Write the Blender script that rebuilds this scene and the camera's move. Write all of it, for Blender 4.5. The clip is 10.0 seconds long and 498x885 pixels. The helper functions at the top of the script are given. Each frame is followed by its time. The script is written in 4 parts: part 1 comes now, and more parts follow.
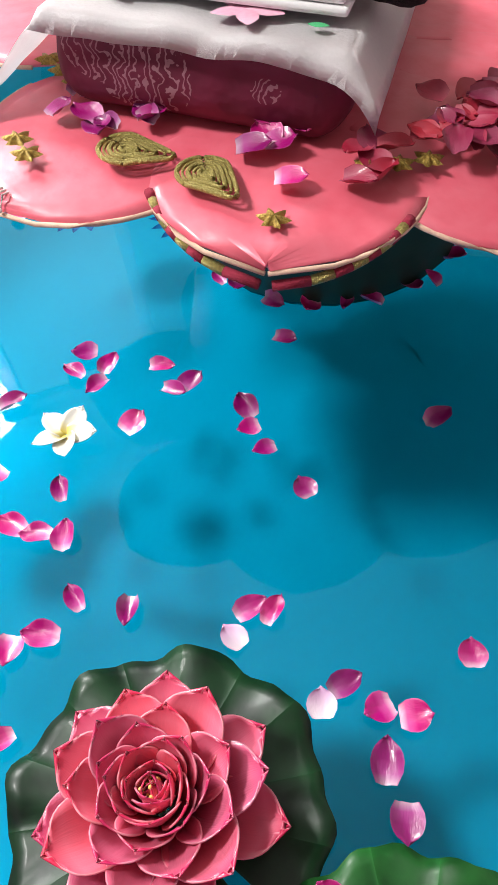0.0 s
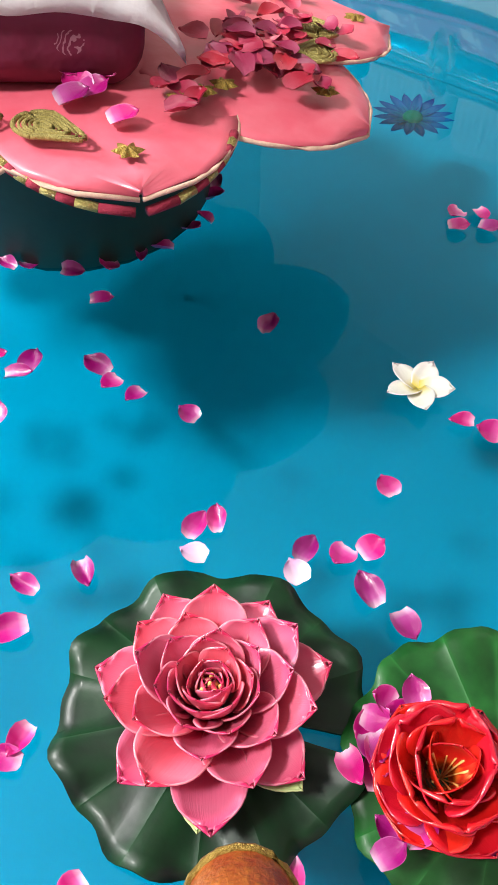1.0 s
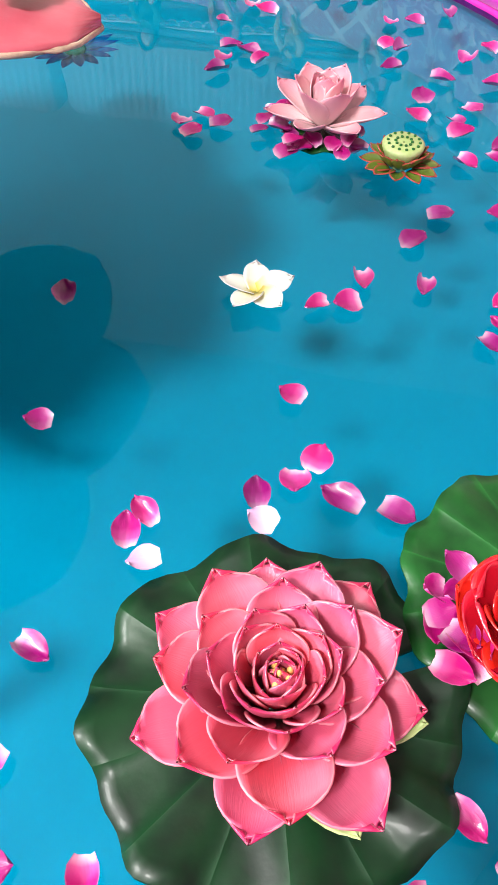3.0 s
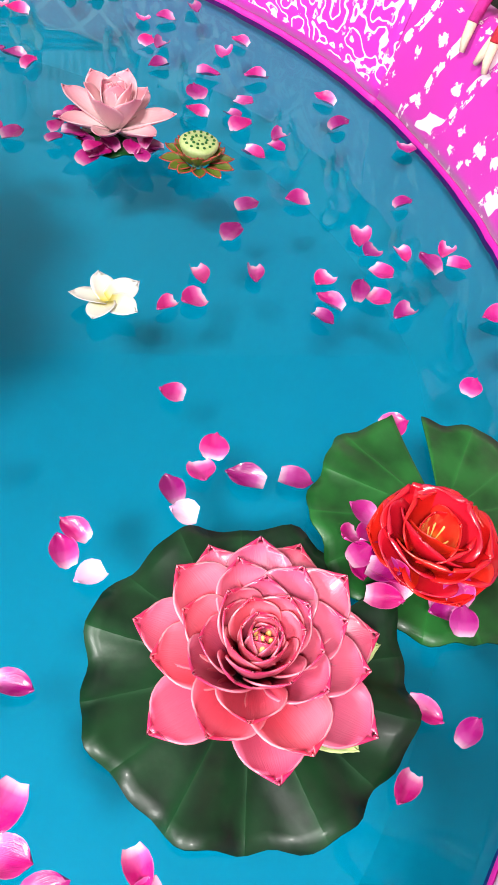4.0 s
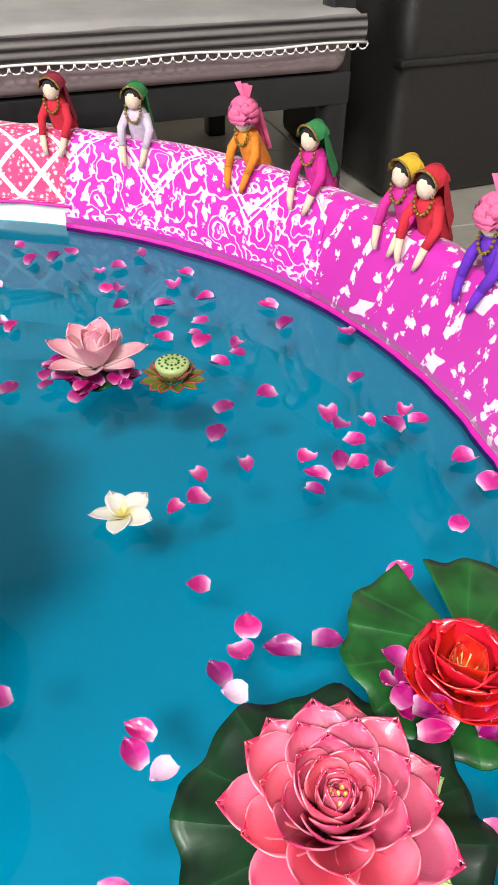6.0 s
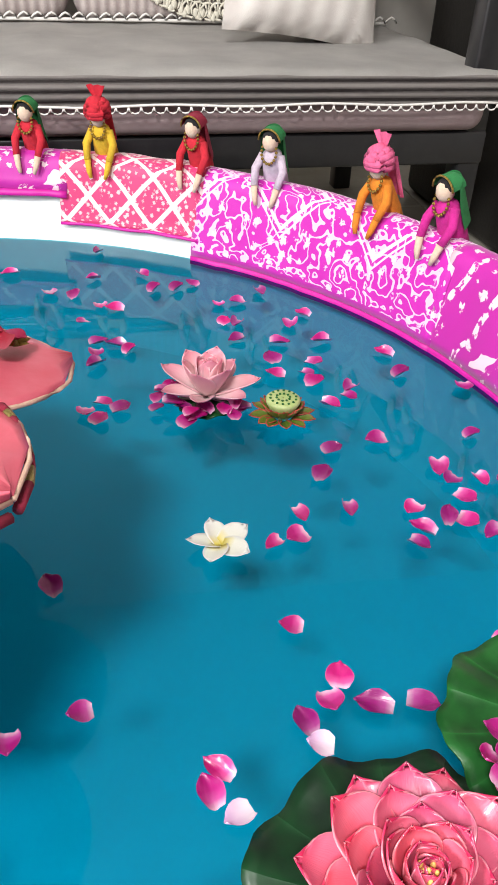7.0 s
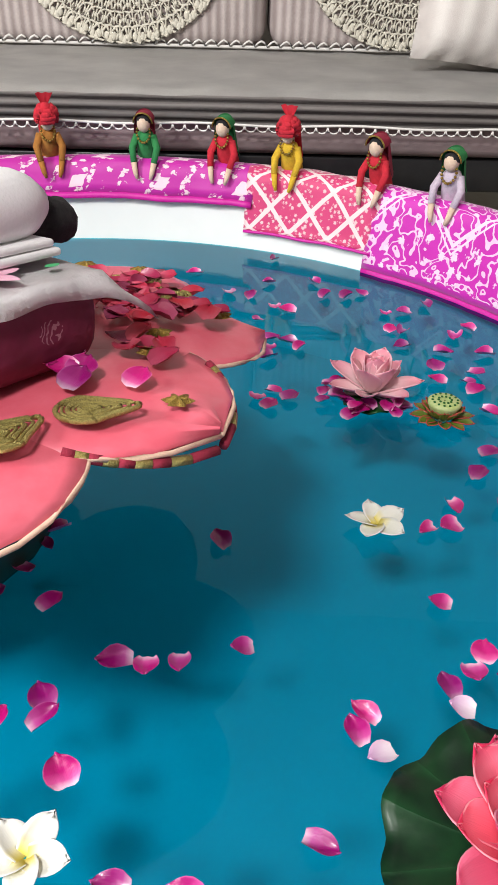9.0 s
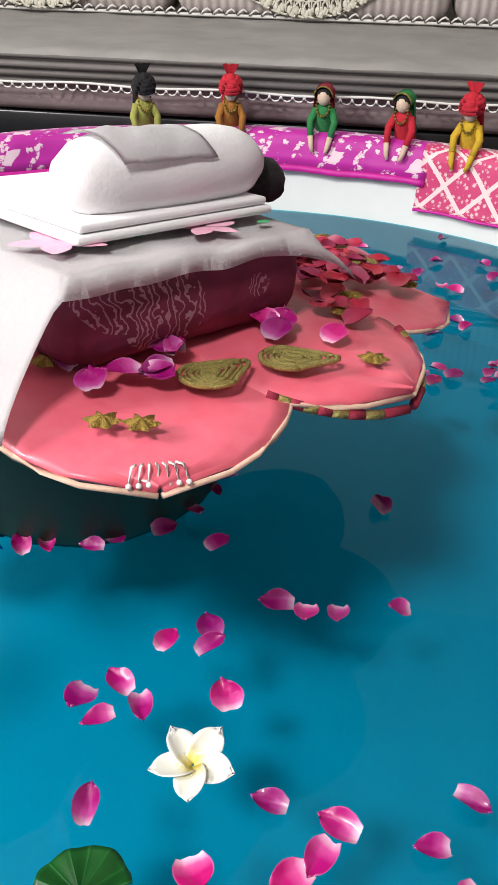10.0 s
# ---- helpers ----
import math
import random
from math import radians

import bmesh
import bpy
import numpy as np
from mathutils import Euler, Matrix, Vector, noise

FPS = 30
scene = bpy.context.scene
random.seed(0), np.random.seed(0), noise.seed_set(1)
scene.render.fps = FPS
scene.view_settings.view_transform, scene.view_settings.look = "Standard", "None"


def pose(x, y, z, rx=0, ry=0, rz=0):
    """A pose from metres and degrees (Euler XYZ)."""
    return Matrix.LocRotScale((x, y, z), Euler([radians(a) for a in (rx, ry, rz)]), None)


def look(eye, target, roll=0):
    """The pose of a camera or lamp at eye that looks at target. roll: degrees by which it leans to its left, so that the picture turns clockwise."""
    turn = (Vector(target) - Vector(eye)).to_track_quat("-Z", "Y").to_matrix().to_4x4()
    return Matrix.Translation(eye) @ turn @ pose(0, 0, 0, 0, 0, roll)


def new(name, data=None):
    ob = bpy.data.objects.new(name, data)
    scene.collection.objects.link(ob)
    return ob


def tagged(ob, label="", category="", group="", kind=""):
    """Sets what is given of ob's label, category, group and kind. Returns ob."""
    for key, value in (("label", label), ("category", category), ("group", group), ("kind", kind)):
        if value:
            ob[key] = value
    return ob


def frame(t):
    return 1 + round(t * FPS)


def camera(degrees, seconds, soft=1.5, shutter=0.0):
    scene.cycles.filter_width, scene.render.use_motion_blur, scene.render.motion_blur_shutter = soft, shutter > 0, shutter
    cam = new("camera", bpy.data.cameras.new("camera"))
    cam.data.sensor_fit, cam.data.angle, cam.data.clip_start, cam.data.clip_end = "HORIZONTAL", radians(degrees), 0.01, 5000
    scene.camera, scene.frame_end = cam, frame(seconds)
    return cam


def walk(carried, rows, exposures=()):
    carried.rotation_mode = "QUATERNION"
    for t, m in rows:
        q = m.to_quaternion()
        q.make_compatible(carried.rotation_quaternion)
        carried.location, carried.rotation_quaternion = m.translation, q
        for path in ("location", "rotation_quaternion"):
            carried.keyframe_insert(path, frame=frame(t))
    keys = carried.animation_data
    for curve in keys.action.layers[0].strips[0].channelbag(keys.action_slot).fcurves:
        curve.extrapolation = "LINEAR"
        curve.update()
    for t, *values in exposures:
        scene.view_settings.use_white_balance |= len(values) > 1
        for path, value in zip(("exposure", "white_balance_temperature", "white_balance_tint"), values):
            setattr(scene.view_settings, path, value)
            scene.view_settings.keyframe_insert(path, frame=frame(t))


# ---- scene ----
cam = camera(36.2, 10.0)
PATH = [
    (0.0, look((0.2909, 0.2929, 0.4988), (-0.3148, 0.4014, -0.2895), -8.63)),
    (0.5, look((0.3007, 0.1591, 0.4858), (-0.2290, 0.5237, -0.2800), -0.53)),
    (1.0, look((0.2852, 0.1283, 0.4932), (-0.1345, 0.5727, -0.2982), 1.23)),
    (1.5, look((0.2469, 0.1036, 0.4852), (-0.0826, 0.6046, -0.3151), 2.90)),
    (2.0, look((0.2185, 0.0800, 0.4639), (-0.0776, 0.6316, -0.3158), 1.53)),
    (2.5, look((0.2166, 0.0648, 0.4563), (-0.0453, 0.6576, -0.3052), -2.53)),
    (3.0, look((0.167, 0.096, 0.404), (-0.052, 1.301, -1.178), 1.6)),
    (4.3, look((0.053, 0.062, 0.447), (0.571, 1.206, -1.11), 16.4)),
    (4.5, look((0.045, 0.051, 0.421), (0.614, 1.259, -1.069), 16.1)),
    (5.0, look((0.0531, 0.0319, 0.4522), (0.3525, 0.6604, -0.2657), 4.99)),
    (5.2, look((0.0672, 0.0265, 0.4805), (0.3421, 0.6671, -0.2364), 0.86)),
    (6.3, look((0.0279, 0.0506, 0.4923), (0.2563, 0.8206, -0.1035), 2.05)),
    (6.5, look((0.0296, 0.0547, 0.4881), (0.2302, 0.8391, -0.0989), 1.82)),
    (7.0, look((0.0172, 0.0507, 0.4718), (0.1666, 0.8536, -0.1052), 2.69)),
    (7.5, look((0.0159, 0.0291, 0.4696), (0.0941, 0.8488, -0.0978), 0.62)),
    (8.0, look((0.0064, 0.0138, 0.4715), (0.0469, 0.8429, -0.0860), 0.40)),
    (8.5, look((-0.0076, -0.0032, 0.4659), (0.0049, 0.8299, -0.0871), 1.10)),
    (9.0, look((-0.0199, -0.0184, 0.4672), (-0.0428, 0.8142, -0.0862), 1.81)),
    (9.5, look((-0.0403, -0.0288, 0.4636), (-0.1224, 0.7939, -0.0989), 2.54)),
    (10.0, look((-0.0587, -0.0528, 0.4620), (-0.2378, 0.7456, -0.1130), 1.21)),
]
walk(cam, PATH, [(0.0, 0.0), (1.0, 0.3), (2.5, 0.5), (4.4, 0.4), (5.2, 0.3), (6.4, 0.1), (8.5, -0.18), (10.0, -0.48)])

# ---- light ----
world = bpy.data.worlds.new("world")
scene.world = world
world.use_nodes = True
sky = world.node_tree.nodes.new("ShaderNodeTexSky")
sky.sky_type = "NISHITA"
sky.sun_disc = False
sky.sun_elevation = radians(40)
sky.sun_rotation = radians(-90)
world.node_tree.links.new(sky.outputs[0], world.node_tree.nodes["Background"].inputs[0])
world.node_tree.nodes["Background"].inputs[1].default_value = 0.12


def area_light(name, m, sx, sy, watts, color):
    d = bpy.data.lights.new(name, "AREA")
    d.shape, d.size, d.size_y, d.energy, d.color = "RECTANGLE", sx, sy, watts, color
    ob = new(name, d)
    ob.matrix_world = m
    return ob


# daylight from the high window behind the viewer, and less from the window beside the pool
area_light("window_light", look((-0.50, -0.90, 2.02), (-0.20, 0.75, 0.0)), 0.42, 0.32, 58, (1.0, 0.97, 0.94))
area_light("side_window_light", look((-2.10, -0.60, 1.60), (0.0, 1.2, 0.1)), 0.6, 0.9, 92, (1.0, 0.98, 0.96))

# ---- materials ----


def nodes_of(name):
    m = bpy.data.materials.new(name)
    m.use_nodes = True
    t = m.node_tree
    return m, t, t.nodes["Principled BSDF"]


def add(t, kind, **values):
    n = t.nodes.new(kind)
    for k, v in values.items():
        n.inputs[k].default_value = v
    return n


def ramp(t, fac, stops):
    r = t.nodes.new("ShaderNodeValToRGB")
    e = r.color_ramp.elements
    while len(e) < len(stops):
        e.new(0.5)
    for i, (p, c) in enumerate(stops):
        e[i].position = p
        e[i].color = (*c, 1)
    t.links.new(fac, r.inputs[0])
    return r.outputs[0]


def mixc(t, fac, a, b, mode="MIX"):
    n = t.nodes.new("ShaderNodeMix")
    n.data_type, n.blend_type = "RGBA", mode
    for sock, v in ((n.inputs[0], fac), (n.inputs[6], a), (n.inputs[7], b)):
        if isinstance(v, (int, float)):
            sock.default_value = v
        elif isinstance(v, tuple):
            sock.default_value = (*v, 1)
        else:
            t.links.new(v, sock)
    return n.outputs[2]


def calc(t, op, a, b=None, c=None):
    n = t.nodes.new("ShaderNodeMath")
    n.operation = op
    for sock, v in zip(n.inputs, (a, b, c)):
        if v is None:
            continue
        if isinstance(v, (int, float)):
            sock.default_value = v
        else:
            t.links.new(v, sock)
    return n.outputs[0]


def bump(t, bsdf, height, strength, dist=0.002):
    n = t.nodes.new("ShaderNodeBump")
    n.inputs["Strength"].default_value, n.inputs["Distance"].default_value = strength, dist
    t.links.new(height, n.inputs["Height"])
    t.links.new(n.outputs[0], bsdf.inputs["Normal"])


def plain(name, c1, c2, scale=40, rough=0.7, bumps=0.3, metal=0.0, coat=0.0, fine=6):
    """Two colours mixed by coarse and fine noise, with relief."""
    m, t, b = nodes_of(name)
    co = t.nodes.new("ShaderNodeTexCoord").outputs["Object"]
    a = add(t, "ShaderNodeTexNoise", Scale=scale, Detail=4.0)
    f = add(t, "ShaderNodeTexNoise", Scale=scale * fine, Detail=3.0)
    t.links.new(co, a.inputs["Vector"])
    t.links.new(co, f.inputs["Vector"])
    k = calc(t, "ADD", calc(t, "MULTIPLY", a.outputs[0], 0.65), calc(t, "MULTIPLY", f.outputs[0], 0.35))
    t.links.new(ramp(t, k, [(0.3, c1), (0.7, c2)]), b.inputs["Base Color"])
    b.inputs["Roughness"].default_value, b.inputs["Metallic"].default_value = rough, metal
    b.inputs["Coat Weight"].default_value, b.inputs["Coat Roughness"].default_value = coat, 0.12
    if bumps:
        bump(t, b, k, bumps)
    return m


def uv_of(t):
    u = t.nodes.new("ShaderNodeTexCoord").outputs["UV"]
    s = t.nodes.new("ShaderNodeSeparateXYZ")
    t.links.new(u, s.inputs[0])
    return u, s.outputs[0], s.outputs[1]


def petal_material(name, stops, edge, rough=0.45, coat=0.0, vary=0.5, edge_from=0.80):
    """Colour along the petal, a pale margin, fine veins, and a shift from petal to petal."""
    m, t, b = nodes_of(name)
    u, x, y = uv_of(t)
    col = ramp(t, y, stops)
    off = calc(t, "ABSOLUTE", calc(t, "SUBTRACT", calc(t, "MULTIPLY", x, 2.0), 1.0))
    rim = calc(t, "MAXIMUM", off, y)
    rimf = t.nodes.new("ShaderNodeMapRange")
    rimf.inputs[1].default_value, rimf.inputs[2].default_value = edge_from, 1.0
    t.links.new(rim, rimf.inputs[0])
    col = mixc(t, rimf.outputs[0], col, edge)
    vein = add(t, "ShaderNodeTexNoise", Scale=5.0, Detail=3.0)
    st = add(t, "ShaderNodeMapping")
    st.inputs["Scale"].default_value = (9.0, 0.7, 1.0)
    t.links.new(u, st.inputs[0])
    t.links.new(st.outputs[0], vein.inputs["Vector"])
    hs = t.nodes.new("ShaderNodeHueSaturation")
    rnd = t.nodes.new("ShaderNodeObjectInfo").outputs["Random"]
    t.links.new(calc(t, "ADD", calc(t, "MULTIPLY", rnd, 0.05 * vary), 0.5 - 0.025 * vary), hs.inputs["Hue"])
    t.links.new(calc(t, "ADD", calc(t, "MULTIPLY", rnd, vary), 1.0 - vary * 0.6), hs.inputs["Value"])
    t.links.new(col, hs.inputs["Color"])
    col = mixc(t, calc(t, "MULTIPLY", vein.outputs[0], 0.35), hs.outputs[0], (0.75, 0.75, 0.78), "MULTIPLY")
    t.links.new(col, b.inputs["Base Color"])
    b.inputs["Roughness"].default_value = rough
    b.inputs["Coat Weight"].default_value = coat
    b.inputs["Coat Roughness"].default_value = 0.08
    bump(t, b, vein.outputs[0], 0.25, 0.001)
    return m


M_ROSE = petal_material("rose_petal", [(0.0, (0.85, 0.55, 0.70)), (0.13, (0.62, 0.08, 0.34)), (0.32, (0.44, 0.006, 0.19)), (0.7, (0.40, 0.004, 0.16)), (1.0, (0.52, 0.02, 0.25))], (0.62, 0.12, 0.36), 0.28, 0.45, 0.8, 0.90)
M_DRYROSE = petal_material("dark_rose_petal", [(0.0, (0.45, 0.06, 0.12)), (0.4, (0.36, 0.008, 0.05)), (1.0, (0.30, 0.006, 0.04))], (0.32, 0.01, 0.05), 0.5, 0.1, 0.6, 0.95)
M_LILAC = petal_material("pale_rose_petal", [(0.0, (0.8, 0.7, 0.75)), (0.5, (0.66, 0.42, 0.62)), (1.0, (0.5, 0.2, 0.45))], (0.7, 0.5, 0.66), 0.35, 0.3, 0.2)
M_LOTUS = petal_material("lotus_petal", [(0.0, (0.60, 0.03, 0.10)), (0.30, (0.78, 0.12, 0.22)), (0.55, (0.80, 0.17, 0.27)), (0.85, (0.68, 0.03, 0.12)), (1.0, (0.62, 0.015, 0.09))], (0.80, 0.25, 0.32), 0.30, 0.3, 0.35, 0.975)
M_RED = petal_material("red_lotus_petal", [(0.0, (0.85, 0.20, 0.02)), (0.18, (0.70, 0.015, 0.015)), (1.0, (0.55, 0.004, 0.015))], (0.62, 0.01, 0.02), 0.22, 0.8, 0.2, 0.95)
M_PALE = petal_material("pale_lotus_petal", [(0.0, (0.86, 0.72, 0.70)), (0.5, (0.84, 0.40, 0.46)), (1.0, (0.72, 0.14, 0.24))], (0.86, 0.50, 0.55), 0.45, 0.1, 0.3, 0.9)
M_WHITE = petal_material("white_petal", [(0.0, (0.80, 0.66, 0.10)), (0.22, (0.86, 0.85, 0.74)), (1.0, (0.86, 0.86, 0.83))], (0.88, 0.88, 0.86), 0.5, 0.0, 0.08)
M_VIOLET = petal_material("violet_petal", [(0.0, (0.3, 0.5, 0.35)), (0.3, (0.25, 0.4, 0.6)), (1.0, (0.20, 0.07, 0.42))], (0.2, 0.10, 0.45), 0.6, 0.0, 0.2)
M_PODLEAF = petal_material("pod_petal", [(0.0, (0.10, 0.20, 0.02)), (0.6, (0.16, 0.20, 0.03)), (1.0, (0.45, 0.04, 0.05))], (0.5, 0.06, 0.05), 0.4, 0.3, 0.2)
M_SEPAL = plain("green_sepal", (0.35, 0.5, 0.14), (0.55, 0.6, 0.3), 60, 0.5)
M_STAMEN = plain("stamen", (0.75, 0.48, 0.10), (0.85, 0.62, 0.22), 200, 0.5)
M_GOLD = plain("gold_zari", (0.12, 0.07, 0.012), (0.55, 0.38, 0.09), 420, 0.38, 1.0, 0.75)
M_BEAD = plain("beaded_trim", (0.24, 0.20, 0.05), (0.55, 0.46, 0.16), 700, 0.35, 1.0, 0.6)
M_PINKPAPER = plain("pink_paper", (0.70, 0.09, 0.14), (0.78, 0.17, 0.23), 14, 0.42, 0.7, 0.0, 0.25, 5)
M_CARD = plain("paper_edge", (0.55, 0.36, 0.26), (0.80, 0.55, 0.42), 120, 0.8)
M_DARKGREEN = plain("dark_green_plastic", (0.006, 0.022, 0.010), (0.012, 0.040, 0.018), 12, 0.6, 0.2)
M_SHEET = plain("white_cotton", (0.77, 0.75, 0.76), (0.85, 0.83, 0.84), 9, 0.9, 0.5, 0, 0, 40)
M_PINKPRINT = plain("pink_print", (0.82, 0.34, 0.50), (0.86, 0.55, 0.66), 60, 0.9, 0.1)
M_GREENPRINT = plain("green_print", (0.05, 0.42, 0.16), (0.10, 0.5, 0.2), 60, 0.9, 0.1)
M_BLACKWOOL = plain("black_wool", (0.006, 0.005, 0.006), (0.02, 0.018, 0.018), 300, 0.95, 1.0)
M_TUB = plain("white_tub", (0.74, 0.77, 0.75), (0.82, 0.84, 0.82), 3, 0.35, 0.05, 0, 0.2)
M_FLOOR = plain("floor_tile", (0.42, 0.39, 0.33), (0.52, 0.49, 0.42), 6, 0.22, 0.05, 0, 0.2)
M_GROUT = plain("grout", (0.30, 0.28, 0.24), (0.36, 0.33, 0.29), 40, 0.9)
M_WALL = plain("wall_paint", (0.44, 0.42, 0.39), (0.50, 0.48, 0.45), 5, 0.9, 0.1)
M_CEIL = plain("ceiling_paint", (0.62, 0.62, 0.60), (0.68, 0.68, 0.66), 5, 0.9, 0.1)
M_BLACKFRAME = plain("black_lacquer", (0.010, 0.010, 0.012), (0.018, 0.018, 0.020), 30, 0.35, 0.1, 0.0, 0.3)
M_DARKBOX = plain("black_leather", (0.012, 0.011, 0.010), (0.024, 0.022, 0.020), 90, 0.5, 0.6)
M_UPHOL = plain("mauve_upholstery", (0.30, 0.22, 0.23), (0.40, 0.31, 0.32), 20, 0.85, 0.6, 0, 0, 40)
M_LACE = plain("cream_lace", (0.60, 0.56, 0.46), (0.76, 0.73, 0.63), 150, 0.9, 0.4)
M_HEM = plain("white_thread", (0.72, 0.70, 0.66), (0.85, 0.83, 0.80), 300, 0.9, 0.3)
M_SKIN = plain("pale_felt", (0.62, 0.45, 0.33), (0.74, 0.58, 0.45), 250, 0.95, 0.6)
M_REDRUG = plain("red_gold_cloth", (0.36, 0.015, 0.035), (0.46, 0.08, 0.05), 45, 0.8, 0.5)


def felt(name, c):
    return plain(name, tuple(v * 0.72 for v in c), c, 160, 0.92, 0.8)


F_YEL, F_RED, F_GRN = felt("yellow_felt", (0.72, 0.46, 0.03)), felt("red_cloth", (0.60, 0.02, 0.04)), felt("green_cloth", (0.03, 0.24, 0.07))
F_ORG, F_PNK, F_MAR = felt("orange_felt", (0.75, 0.24, 0.02)), felt("pink_net", (0.80, 0.14, 0.30)), felt("maroon_cloth", (0.32, 0.02, 0.05))
F_LIL, F_BLK, F_PUR = felt("lilac_cloth", (0.62, 0.52, 0.62)), felt("black_hair", (0.015, 0.014, 0.016)), felt("purple_felt", (0.13, 0.02, 0.48))
F_OLV, F_BRN, F_MAG = felt("olive_cloth", (0.42, 0.42, 0.10)), felt("brown_felt", (0.42, 0.17, 0.03)), felt("magenta_cloth", (0.62, 0.02, 0.28))
F_CRM = felt("cream_wool", (0.78, 0.72, 0.55))


def leaf_material(name, dark, light):
    m, t, b = nodes_of(name)
    u, x, y = uv_of(t)
    vein = calc(t, "ABSOLUTE", calc(t, "SINE", calc(t, "MULTIPLY", x, 44.0)))
    thin = calc(t, "POWER", calc(t, "SUBTRACT", 1.0, vein), 5.0)
    n = add(t, "ShaderNodeTexNoise", Scale=14.0, Detail=5.0)
    t.links.new(t.nodes.new("ShaderNodeTexCoord").outputs["Object"], n.inputs["Vector"])
    n.inputs["Scale"].default_value = 30.0
    col = ramp(t, n.outputs[0], [(0.35, dark), (0.65, light)])
    col = mixc(t, calc(t, "MULTIPLY", thin, 0.35), col, tuple(v * 1.9 for v in light))
    t.links.new(col, b.inputs["Base Color"])
    b.inputs["Roughness"].default_value = 0.42
    b.inputs["Specular IOR Level"].default_value = 0.35
    b.inputs["Coat Weight"].default_value, b.inputs["Coat Roughness"].default_value = 0.06, 0.12
    bump(t, b, calc(t, "ADD", thin, calc(t, "MULTIPLY", n.outputs[0], 1.5)), 0.35, 0.0015)
    return m


M_PAD = leaf_material("dark_pad", (0.001, 0.011, 0.004), (0.004, 0.036, 0.010))
M_PAD2 = leaf_material("green_pad", (0.003, 0.040, 0.006), (0.012, 0.105, 0.018))


def water_material():
    m = bpy.data.materials.new("dyed_water")
    m.use_nodes = True
    t = m.node_tree
    t.nodes.clear()
    out = t.nodes.new("ShaderNodeOutputMaterial")
    tr = add(t, "ShaderNodeBsdfTransparent", Color=(0.004, 0.57, 0.755, 1))
    gl = add(t, "ShaderNodeBsdfGlossy", Roughness=0.015)
    fr = add(t, "ShaderNodeFresnel", IOR=1.33)
    n = add(t, "ShaderNodeTexNoise", Scale=5.0, Detail=2.0)
    t.links.new(t.nodes.new("ShaderNodeTexCoord").outputs["Object"], n.inputs["Vector"])
    bp = add(t, "ShaderNodeBump", Strength=0.06, Distance=0.01)
    t.links.new(n.outputs[0], bp.inputs["Height"])
    t.links.new(bp.outputs[0], gl.inputs["Normal"])
    mx = t.nodes.new("ShaderNodeMixShader")
    t.links.new(fr.outputs[0], mx.inputs[0])
    t.links.new(tr.outputs[0], mx.inputs[1])
    t.links.new(gl.outputs[0], mx.inputs[2])
    t.links.new(mx.outputs[0], out.inputs[0])
    return m


M_WATER = water_material()


